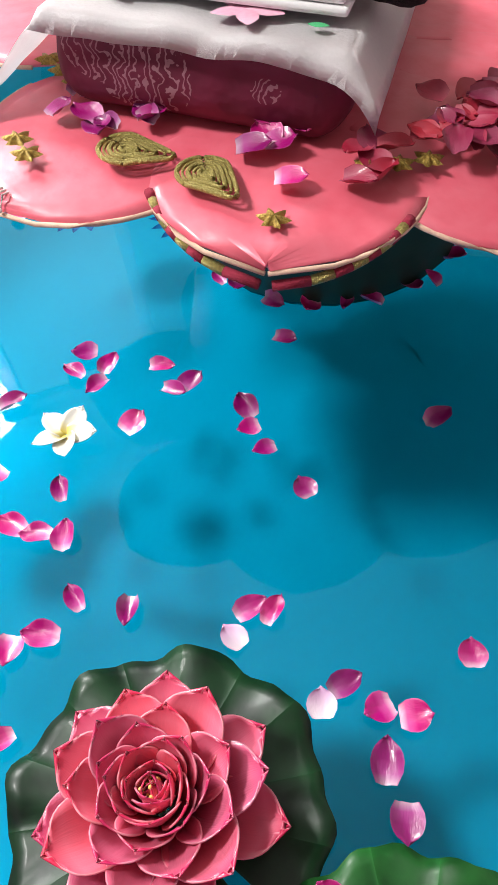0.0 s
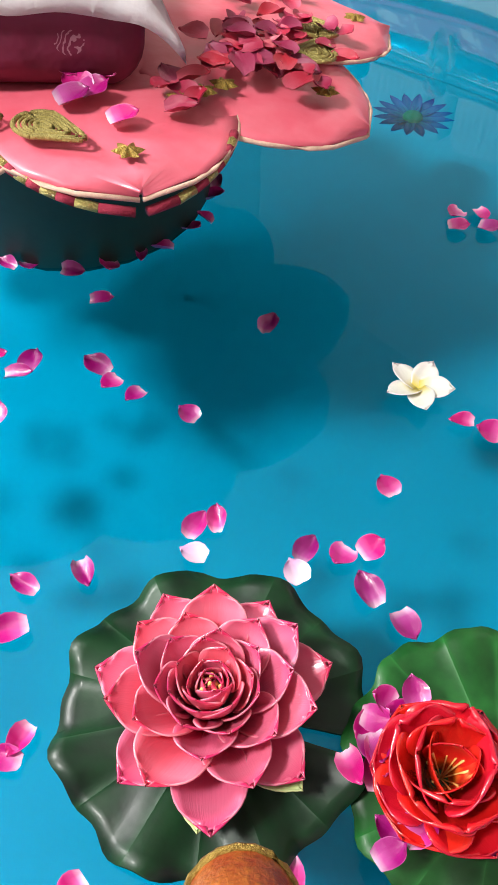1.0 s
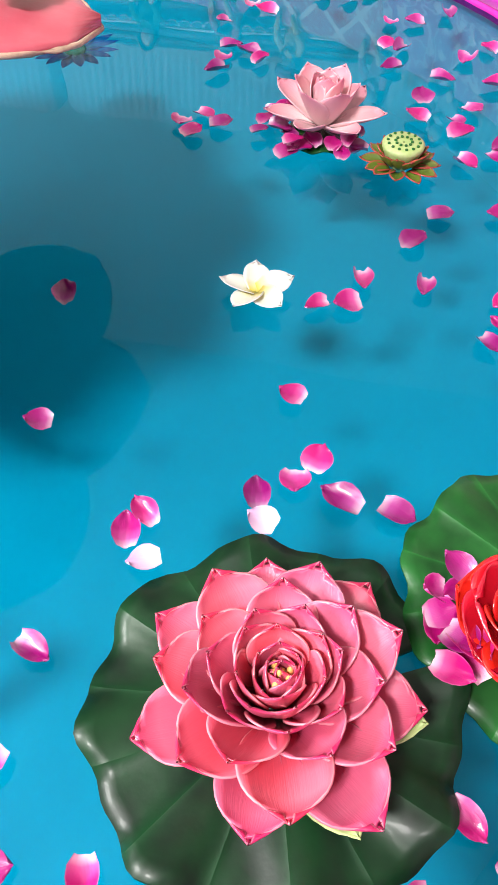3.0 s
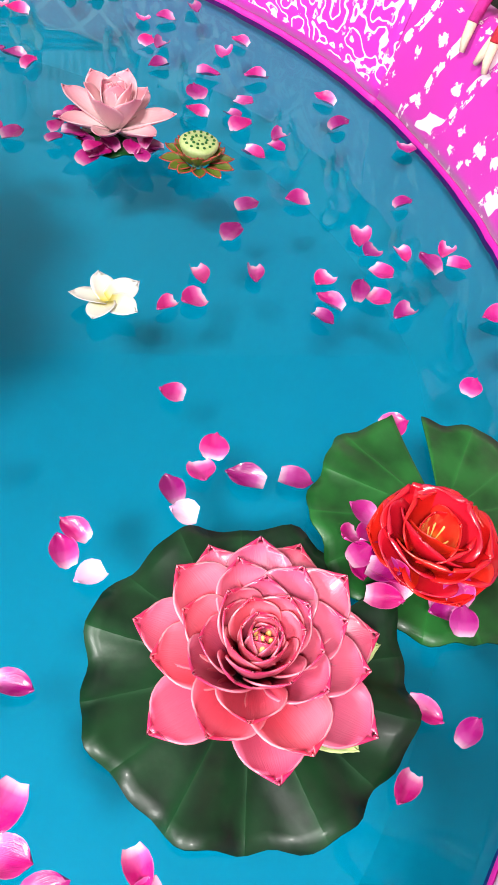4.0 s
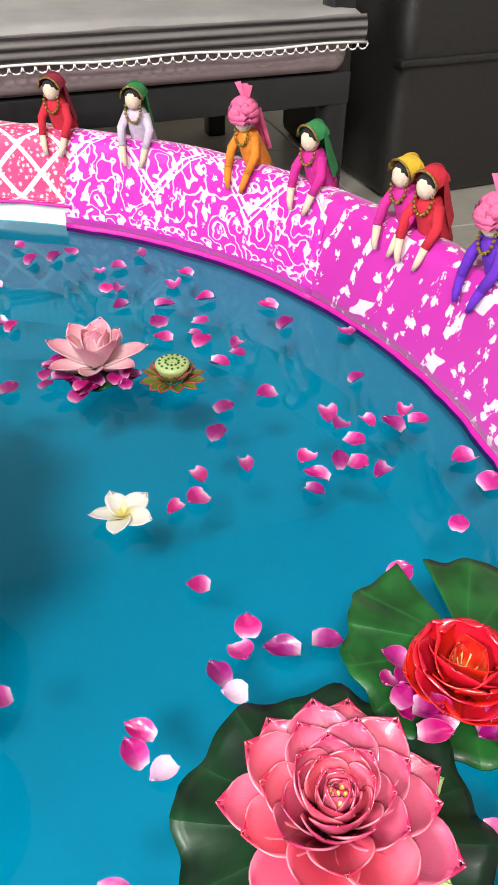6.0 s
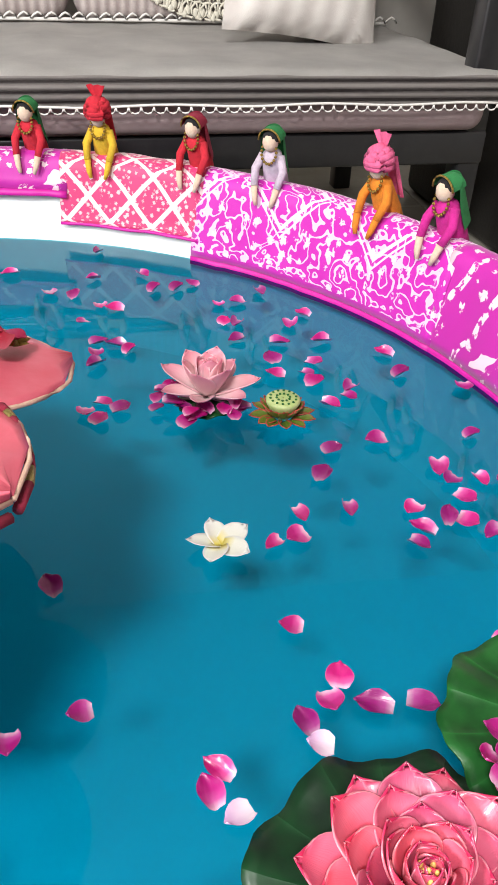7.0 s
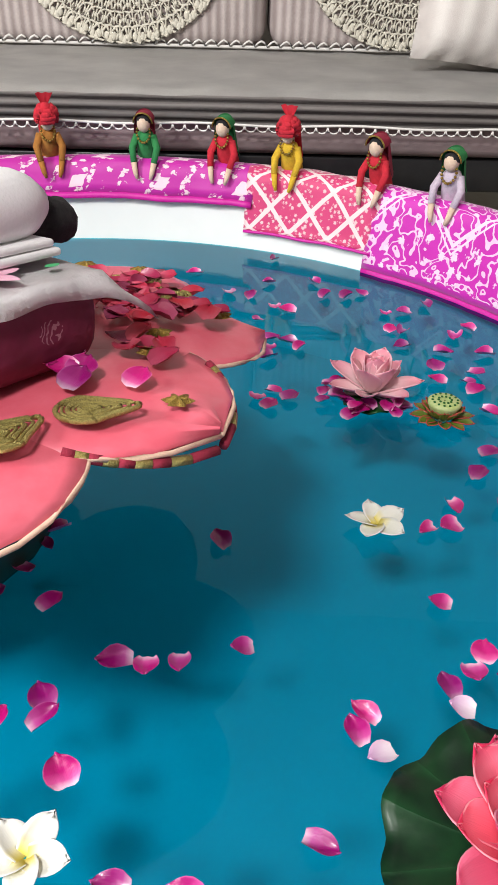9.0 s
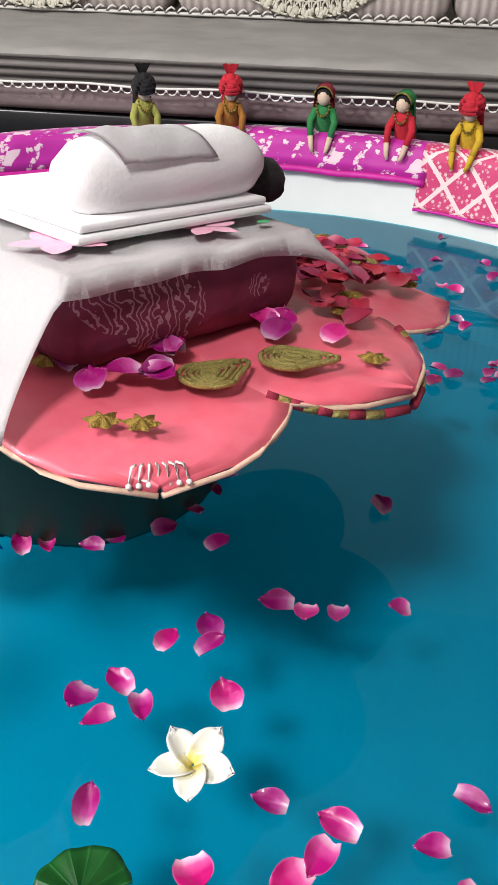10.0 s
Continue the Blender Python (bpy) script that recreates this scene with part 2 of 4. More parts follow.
def print_cloth(name, ground, motif, kind):
    """Sari cloth: woven ground with pale motifs; u runs round the rim in metres, v across it."""
    m, t, b = nodes_of(name)
    u, x, y = uv_of(t)
    co = t.nodes.new("ShaderNodeCombineXYZ")
    t.links.new(x, co.inputs[0])
    t.links.new(y, co.inputs[1])
    wob = add(t, "ShaderNodeTexNoise", Scale=22.0, Detail=2.0)
    t.links.new(co.outputs[0], wob.inputs["Vector"])
    w = calc(t, "MULTIPLY", calc(t, "SUBTRACT", wob.outputs[0], 0.5), 0.03)

    def cells(scale, lo, hi):
        v = add(t, "ShaderNodeTexVoronoi", Scale=scale, Randomness=0.75)
        t.links.new(co.outputs[0], v.inputs["Vector"])
        pet = add(t, "ShaderNodeTexNoise", Scale=scale * 4.5, Detail=1.0)
        t.links.new(co.outputs[0], pet.inputs["Vector"])
        d = calc(t, "ADD", v.outputs["Distance"], calc(t, "MULTIPLY", calc(t, "SUBTRACT", pet.outputs[0], 0.5), 0.55))
        r = t.nodes.new("ShaderNodeMapRange")
        r.inputs[1].default_value, r.inputs[2].default_value = hi, lo
        t.links.new(d, r.inputs[0])
        return r.outputs[0]

    def stripes(coord, period, width):
        f = calc(t, "FRACT", calc(t, "DIVIDE", coord, period))
        return calc(t, "LESS_THAN", calc(t, "ABSOLUTE", calc(t, "SUBTRACT", f, 0.5)), width)

    if kind == "floral":
        pat = cells(44, 0.22, 0.28)
        vx = calc(t, "ADD", calc(t, "ADD", x, w), calc(t, "MULTIPLY", y, -0.45))
        pat = calc(t, "MAXIMUM", pat, calc(t, "MULTIPLY", stripes(vx, 0.060, 0.09), cells(80, 0.46, 0.54)))
        pat = calc(t, "MAXIMUM", pat, calc(t, "MULTIPLY", stripes(vx, 0.15, 0.07), calc(t, "MULTIPLY", stripes(calc(t, "ADD", y, w), 0.085, 0.16), 0.95)))
    elif kind == "lattice":
        a = stripes(calc(t, "ADD", x, y), 0.075, 0.07)
        c = stripes(calc(t, "SUBTRACT", x, y), 0.075, 0.07)
        pat = calc(t, "MAXIMUM", calc(t, "MAXIMUM", a, c), calc(t, "MULTIPLY", cells(120, 0.30, 0.42), 0.8))
    else:
        fx = calc(t, "ABSOLUTE", calc(t, "SUBTRACT", calc(t, "FRACT", calc(t, "DIVIDE", x, 0.17)), 0.5))
        fy = calc(t, "ABSOLUTE", calc(t, "DIVIDE", calc(t, "SUBTRACT", y, 0.105), 0.155))
        dd = calc(t, "ADD", fx, fy)
        edge = calc(t, "LESS_THAN", calc(t, "ABSOLUTE", calc(t, "SUBTRACT", dd, 0.40)), 0.022)
        edge2 = calc(t, "LESS_THAN", calc(t, "ABSOLUTE", calc(t, "SUBTRACT", dd, 0.47)), 0.012)
        curl = calc(t, "LESS_THAN", calc(t, "ABSOLUTE", calc(t, "SUBTRACT", calc(t, "FRACT", calc(t, "MULTIPLY", wob.outputs[0], 9.0)), 0.5)), 0.13)
        pat = calc(t, "MAXIMUM", calc(t, "MAXIMUM", edge, edge2), calc(t, "MULTIPLY", curl, 0.85))
        pat = calc(t, "MAXIMUM", pat, cells(52, 0.25, 0.33))
        pat = calc(t, "MULTIPLY", pat, calc(t, "LESS_THAN", y, 0.228))
    weave = add(t, "ShaderNodeTexNoise", Scale=900.0, Detail=2.0)
    t.links.new(co.outputs[0], weave.inputs["Vector"])
    g = mixc(t, weave.outputs[0], tuple(v * 0.75 for v in ground), ground)
    fold = add(t, "ShaderNodeTexNoise", Scale=7.0, Detail=3.0)
    t.links.new(co.outputs[0], fold.inputs["Vector"])
    g = mixc(t, calc(t, "MULTIPLY", fold.outputs[0], 0.5), g, tuple(min(1, v * 1.25 + 0.02) for v in ground))
    t.links.new(mixc(t, pat, g, motif), b.inputs["Base Color"])
    b.inputs["Roughness"].default_value = 0.55
    b.inputs["Sheen Weight"].default_value = 0.3
    bump(t, b, calc(t, "ADD", calc(t, "MULTIPLY", pat, 0.6), calc(t, "MULTIPLY", fold.outputs[0], 2.0)), 0.5, 0.002)
    return m


M_SARI1 = print_cloth("sari_floral", (0.50, 0.004, 0.33), (0.84, 0.62, 0.70), "floral")
M_SARI2 = print_cloth("sari_lattice", (0.62, 0.03, 0.16), (0.86, 0.66, 0.66), "lattice")
M_SARI3 = print_cloth("sari_diamond", (0.56, 0.004, 0.40), (0.86, 0.62, 0.78), "diamond")


def stripe_cloth(name, a, c, period, axis):
    m, t, b = nodes_of(name)
    s = t.nodes.new("ShaderNodeSeparateXYZ")
    t.links.new(t.nodes.new("ShaderNodeTexCoord").outputs["Object"], s.inputs[0])
    f = calc(t, "SINE", calc(t, "MULTIPLY", s.outputs[axis], 6.2832 / period))
    n = add(t, "ShaderNodeTexNoise", Scale=160.0, Detail=4.0)
    n2 = add(t, "ShaderNodeTexNoise", Scale=9.0, Detail=3.0)
    k = calc(t, "ADD", calc(t, "MULTIPLY", f, 0.3), calc(t, "ADD", calc(t, "MULTIPLY", n.outputs[0], 0.5), calc(t, "MULTIPLY", n2.outputs[0], 0.4)))
    t.links.new(ramp(t, k, [(0.15, a), (0.8, c)]), b.inputs["Base Color"])
    b.inputs["Roughness"].default_value = 0.85
    bump(t, b, k, 0.6, 0.003)
    return m


M_CORD = stripe_cloth("ribbed_upholstery", (0.34, 0.28, 0.27), (0.58, 0.51, 0.49), 0.022, 0)
M_PILLOW = stripe_cloth("striped_pillow", (0.62, 0.57, 0.54), (0.80, 0.76, 0.72), 0.05, 0)
M_COVER = plain("grey_linen", (0.58, 0.56, 0.54), (0.76, 0.74, 0.71), 12, 0.9, 0.5, 0, 0, 30)
M_BAND = stripe_cloth("dark_stripe_band", (0.03, 0.022, 0.022), (0.50, 0.46, 0.44), 0.0155, 2)


def quilt_material():
    m, t, b = nodes_of("maroon_quilt")
    co = t.nodes.new("ShaderNodeTexCoord").outputs["Object"]
    n = add(t, "ShaderNodeTexNoise", Scale=30.0, Detail=3.0)
    w = add(t, "ShaderNodeTexWave", Scale=55.0, Distortion=22.0, Detail=3.0)
    v = add(t, "ShaderNodeTexVoronoi", Scale=15.0)
    for q in (n, w, v):
        t.links.new(co, q.inputs["Vector"])
    line = calc(t, "MULTIPLY", calc(t, "GREATER_THAN", w.outputs["Fac"], 0.80), calc(t, "LESS_THAN", v.outputs["Distance"], 0.52))
    col = ramp(t, n.outputs[0], [(0.3, (0.10, 0.004, 0.024)), (0.7, (0.17, 0.009, 0.045))])
    t.links.new(mixc(t, calc(t, "MULTIPLY", line, 0.45), col, (0.55, 0.32, 0.38)), b.inputs["Base Color"])
    b.inputs["Roughness"].default_value = 0.75
    bump(t, b, n.outputs[0], 0.7, 0.006)
    return m


M_QUILT = quilt_material()

# ---- mesh helpers ----


def part(name, bm, material, parent=None, label="", smooth=True):
    """Links a bmesh as one mesh object, under a thing if one is given."""
    me = bpy.data.meshes.new(name)
    bm.to_mesh(me)
    bm.free()
    for m in (material if isinstance(material, (list, tuple)) else [material]):
        me.materials.append(m)
    if smooth:
        me.polygons.foreach_set("use_smooth", [True] * len(me.polygons))
    ob = new(name, me)
    ob.parent = parent
    if label:
        ob["label"] = label
    return ob


def shared(name, me, parent, m):
    ob = new(name, me)
    ob.parent = parent
    ob.matrix_local = m
    return ob


def empty(name, m, label, category, group="", kind=""):
    ob = new(name)
    ob.empty_display_size = 0.02
    ob.matrix_world = m
    return tagged(ob, label, category, group, kind)


def grid(bm, nu, nv, fn, wrap=False, mat=0):
    """A sheet of nu x nv cells through fn(u, v), with UVs."""
    uvl = bm.loops.layers.uv.verify()
    rows = [[bm.verts.new(fn(i / nu, j / nv)) for j in range(nv + 1)] for i in range(nu if wrap else nu + 1)]
    n = len(rows)
    for i in range(nu):
        for j in range(nv):
            a, b_ = i, (i + 1) % n
            f = bm.faces.new((rows[a][j], rows[b_][j], rows[b_][j + 1], rows[a][j + 1]))
            f.material_index = mat
            for lp, (p, q) in zip(f.loops, ((i, j), (i + 1, j), (i + 1, j + 1), (i, j + 1))):
                lp[uvl].uv = (p / nu, q / nv)
    return rows


def box(bm, lo, hi, bev=0.0, seg=2, mat=0):
    r = bmesh.ops.create_cube(bm, size=1.0)
    for v in r["verts"]:
        v.co = Vector([(lo[k] + hi[k]) / 2 + v.co[k] * (hi[k] - lo[k]) for k in range(3)])
    fs = set(f for v in r["verts"] for f in v.link_faces)
    for f in fs:
        f.material_index = mat
    if bev:
        es = set(e for v in r["verts"] for e in v.link_edges)
        out = bmesh.ops.bevel(bm, geom=list(es), offset=bev, segments=seg, affect="EDGES", profile=0.5)
        for f in out["faces"]:
            f.material_index = mat


def tube(bm, pts, radii, seg=8, mat=0):
    """A round tube through points, closed at its ends."""
    pts = [Vector(p) for p in pts]
    if isinstance(radii, (int, float)):
        radii = [radii] * len(pts)
    rings = []
    for i, p in enumerate(pts):
        d = (pts[min(i + 1, len(pts) - 1)] - pts[max(i - 1, 0)]).normalized()
        a = d.orthogonal().normalized()
        c = d.cross(a)
        rings.append([bm.verts.new(p + radii[i] * (math.cos(6.2832 * k / seg) * a + math.sin(6.2832 * k / seg) * c)) for k in range(seg)])
    for i in range(len(rings) - 1):
        for k in range(seg):
            f = bm.faces.new((rings[i][k], rings[i][(k + 1) % seg], rings[i + 1][(k + 1) % seg], rings[i + 1][k]))
            f.material_index = mat
    for r in (rings[0][::-1], rings[-1]):
        bm.faces.new(r).material_index = mat


def ball(bm, c, r, mat=0, scale=(1, 1, 1), sub=12):
    out = bmesh.ops.create_uvsphere(bm, u_segments=sub, v_segments=max(6, sub // 2 + 2), radius=1)
    for v in out["verts"]:
        v.co = Vector((c[0] + v.co.x * r * scale[0], c[1] + v.co.y * r * scale[1], c[2] + v.co.z * r * scale[2]))
    for f in set(f for v in out["verts"] for f in v.link_faces):
        f.material_index = mat


def petal_mesh(name, length, width, cup, curl, tip, material, thick=0.0, nu=6, nv=8, wave=0.0, seed=1, spoon=False):
    """A petal from the origin along +y, hollow upwards. tip: 1 pointed, 0 round."""
    bm = bmesh.new()
    rnd = random.Random(seed)
    ph = rnd.random() * 6

    def fn(u, v):
        s = 2 * u - 1
        v = 1 - (1 - v) ** 1.8
        body = math.sin(math.pi * (0.12 + 0.88 * v) ** 0.95) ** 0.45 if v < 1 else 0
        if spoon:
            body = 0.30 + 0.70 * math.sin(math.pi / 2 * v / 0.6) if v < 0.6 else max(0.0, 1 - ((v - 0.6) / 0.4) ** 2.6) ** 0.5
        w = width / 2 * (body * (1 - tip) + tip * (math.sin(math.pi * (0.08 + 0.92 * v) ** 0.9) ** 0.75 if v < 1 else 0))
        w = max(w, width * 0.05 * (1 - tip * v))
        z = cup * s * s * w / (width / 2) * (1 - 0.8 * v ** 3) + curl * v * v + wave * math.sin(5 * s + 6 * v + ph)
        return Vector((s * w, length * (v - 0.10 * (1 - tip) * s * s * v * v), z))

    grid(bm, nu, nv, fn)
    if thick:
        bmesh.ops.recalc_face_normals(bm, faces=bm.faces)
        bmesh.ops.solidify(bm, geom=list(bm.faces), thickness=thick)
    me = bpy.data.meshes.new(name)
    bm.to_mesh(me)
    bm.free()
    me.materials.append(material)
    me.polygons.foreach_set("use_smooth", [True] * len(me.polygons))
    return me


# ---- room ----
R0 = Vector((-0.27, 0.60, 0.0))


def wall(name, lo, hi, material):
    bm = bmesh.new()
    box(bm, lo, hi)
    return tagged(part(name, bm, material, None, "", False), kind="structure")


wall("floor", (-2.3, -1.1, -0.36), (2.6, 2.9, -0.205), M_GROUT)
wall("ceiling", (-2.3, -1.1, 2.40), (2.6, 2.9, 2.52), M_CEIL)
wall("wall_north", (-2.3, 2.75, -0.205), (2.6, 2.9, 2.40), M_WALL)
wall("wall_east", (2.45, -0.95, -0.205), (2.6, 2.75, 2.40), M_WALL)
bm = bmesh.new()
for lo, hi in (((-2.3, -1.1, -0.205), (-1.3, -0.95, 2.4)), ((0.5, -1.1, -0.205), (2.6, -0.95, 2.4)), ((-1.3, -1.1, -0.205), (0.5, -0.95, 0.9)), ((-1.3, -1.1, 2.3), (0.5, -0.95, 2.4))):
    box(bm, lo, hi)
tagged(part("wall_south", bm, M_WALL, None, "", False), kind="structure")
bm = bmesh.new()
for lo, hi in (((-2.3, -0.95, -0.205), (-2.15, 2.75, 0.45)), ((-2.3, -0.95, 2.05), (-2.15, 2.75, 2.4)), ((-2.3, -0.95, 0.45), (-2.15, -0.90, 2.05)), ((-2.3, 0.40, 0.45), (-2.15, 2.75, 2.05))):
    box(bm, lo, hi)
tagged(part("wall_west", bm, M_WALL, None, "", False), kind="structure")


def window(name, m, w, h, label):
    root = empty(name, m, label, "window", kind="structure")
    for lo, hi in (((-w, -0.03, 0), (-w + 0.05, 0.03, h)), ((w - 0.05, -0.03, 0), (w, 0.03, h)), ((-w + 0.05, -0.03, 0), (w - 0.05, 0.03, 0.05)), ((-w + 0.05, -0.03, h - 0.05), (w - 0.05, 0.03, h)), ((-0.025, -0.03, 0.05), (0.025, 0.03, h - 0.05))):
        b = bmesh.new()
        box(b, lo, hi, 0.004)
        part("window_frame", b, M_CEIL, root)


window("window_1", pose(-2.22, -0.25, 0.45, 0, 0, 90), 0.645, 1.595, "tall bright window beside the pool")
window("window_2", pose(-0.4, -1.02, 0.9), 0.895, 1.395, "high bright window behind the pool")

# floor tiles round the pool and under the sofa
bm = bmesh.new()
box(bm, (-0.298, -0.298, -0.006), (0.298, 0.298, 0.004), 0.002, 1)
tile_me = bpy.data.meshes.new("floor_tile")
bm.to_mesh(tile_me)
bm.free()
tile_me.materials.append(M_FLOOR)
FLOOR = bpy.data.objects["floor"]
for i in range(7):
    for j in range(6):
        shared("floor_tile", tile_me, FLOOR, pose(-1.85 + i * 0.6, -0.64 + j * 0.6, -0.201))

# ---- pool ----
pool = empty("pool", pose(R0.x, R0.y, -0.2), "round white plastic pool filled with blue water", "pool")


def lathe(prof, seg=96):
    b = bmesh.new()
    grid(b, seg, len(prof) - 1, lambda u, v: Vector((prof[round(v * (len(prof) - 1))][0] * math.cos(6.2832 * u), prof[round(v * (len(prof) - 1))][0] * math.sin(6.2832 * u), prof[round(v * (len(prof) - 1))][1])), True)
    return b


part("basin_wall", lathe([(0.69, 0.045), (0.715, 0.06), (0.73, 0.09), (0.742, 0.18), (0.752, 0.25), (0.762, 0.318), (0.768, 0.328), (0.780, 0.331), (0.790, 0.325), (0.792, 0.312), (0.786, 0.306), (0.775, 0.20), (0.76, 0.02), (0.74, 0.004), (0.69, 0.004)]), M_TUB, pool)
bm = bmesh.new()
grid(bm, 96, 6, lambda u, v: Vector((0.70 * (0.0002 + 0.9998 * v) * math.cos(6.2832 * u), 0.70 * (0.0002 + 0.9998 * v) * math.sin(6.2832 * u), 0.048 + 0.004 * math.sin(9 * v + 7 * u))), True)
part("basin_floor", bm, M_TUB, pool)
bm = bmesh.new()
grid(bm, 96, 3, lambda u, v: Vector((0.7405 * (1 - 0.999 * v) * math.cos(6.2832 * u) + R0.x, 0.7405 * (1 - 0.999 * v) * math.sin(6.2832 * u) + R0.y, 0.0)), True)
if sum(f.normal.z for f in bm.faces) < 0:
    bmesh.ops.reverse_faces(bm, faces=bm.faces)
tagged(part("water", bm, M_WATER), "still turquoise blue water in the white pool", "water", kind="structure")


# ---- sari cloths over the rim ----
def sari(a0, a1, low, material, label, seed, outer=0.07):
    prof = [(0.805, 0.13 - outer), (0.801, 0.115), (0.797, 0.131), (0.785, 0.137), (0.770, 0.136), (0.758, 0.126), (0.752, 0.10), (0.746, 0.07), (0.741, 0.04), (0.737, 0.02), (0.734, low)]
    prof = [p for p in prof if p[1] > low or p[0] > 0.78]
    prof.append((0.735 + 0.08 * max(0, low), low))
    n = len(prof) - 1
    seg = max(8, int(abs(a1 - a0) / 1.2))
    bm = bmesh.new()

    def fn(u, v):
        k = v * n
        i = min(int(k), n - 1)
        f = k - i
        r = prof[i][0] * (1 - f) + prof[i + 1][0] * f
        z = prof[i][1] * (1 - f) + prof[i + 1][1] * f
        a = radians(a0 + (a1 - a0) * u)
        wv = noise.noise((a * 9, v * 3, seed)) * 0.006 + noise.noise((a * 26, v * 2, seed + 5)) * 0.0025
        dz = noise.noise((a * 7, 0, seed + 9)) * 0.004 * max(0, v - 0.6) / 0.4 if low > 0.02 else 0
        r = r - (abs(wv) if v > 0.35 else -abs(wv))
        return Vector((R0.x + r * math.cos(a), R0.y + r * math.sin(a), z + dz + abs(wv) * 0.5 * (0.3 < v < 0.5)))

    L = radians(abs(a1 - a0)) * 0.77

    def piece(name, v0, v1, mat_, parent, label=""):
        b = bmesh.new()
        grid(b, seg, max(2, round(n * 2 * (v1 - v0))), lambda u, v: fn(u, v0 + (v1 - v0) * v))
        uvl = b.loops.layers.uv.active
        for f in b.faces:
            for lp in f.loops:
                lp[uvl].uv = (lp[uvl].uv[0] * L + seed, (v0 + (v1 - v0) * lp[uvl].uv[1]) * 0.25)
        bmesh.ops.recalc_face_normals(b, faces=b.faces)
        bmesh.ops.solidify(b, geom=list(b.faces), thickness=0.0012)
        return part(name, b, mat_, parent, label)

    bm.free()
    root = piece("sari", 0.0, 0.95, material, None)
    piece("border", 0.95, 1.0, M_BORDER, root, "plain magenta border")
    return tagged(root, label, "sari", "saris draped over the pool rim")


M_BORDER = plain("magenta_border", (0.50, 0.004, 0.26), (0.60, 0.01, 0.34), 60, 0.5, 0.4, 0, 0, 20)
sari(74, 215, 0.072, M_SARI1, "magenta sari with gold flowers draped over the pool rim", 3)
sari(56.5, 75, 0.030, M_SARI2, "rosy red lattice sari draped over the pool rim", 7)
sari(23, 57.5, -0.006, M_SARI3, "magenta sari with white diamond embroidery over the rim", 11)
sari(-75, 24, -0.006, M_SARI1, "magenta sari with white flower vines over the rim", 15)


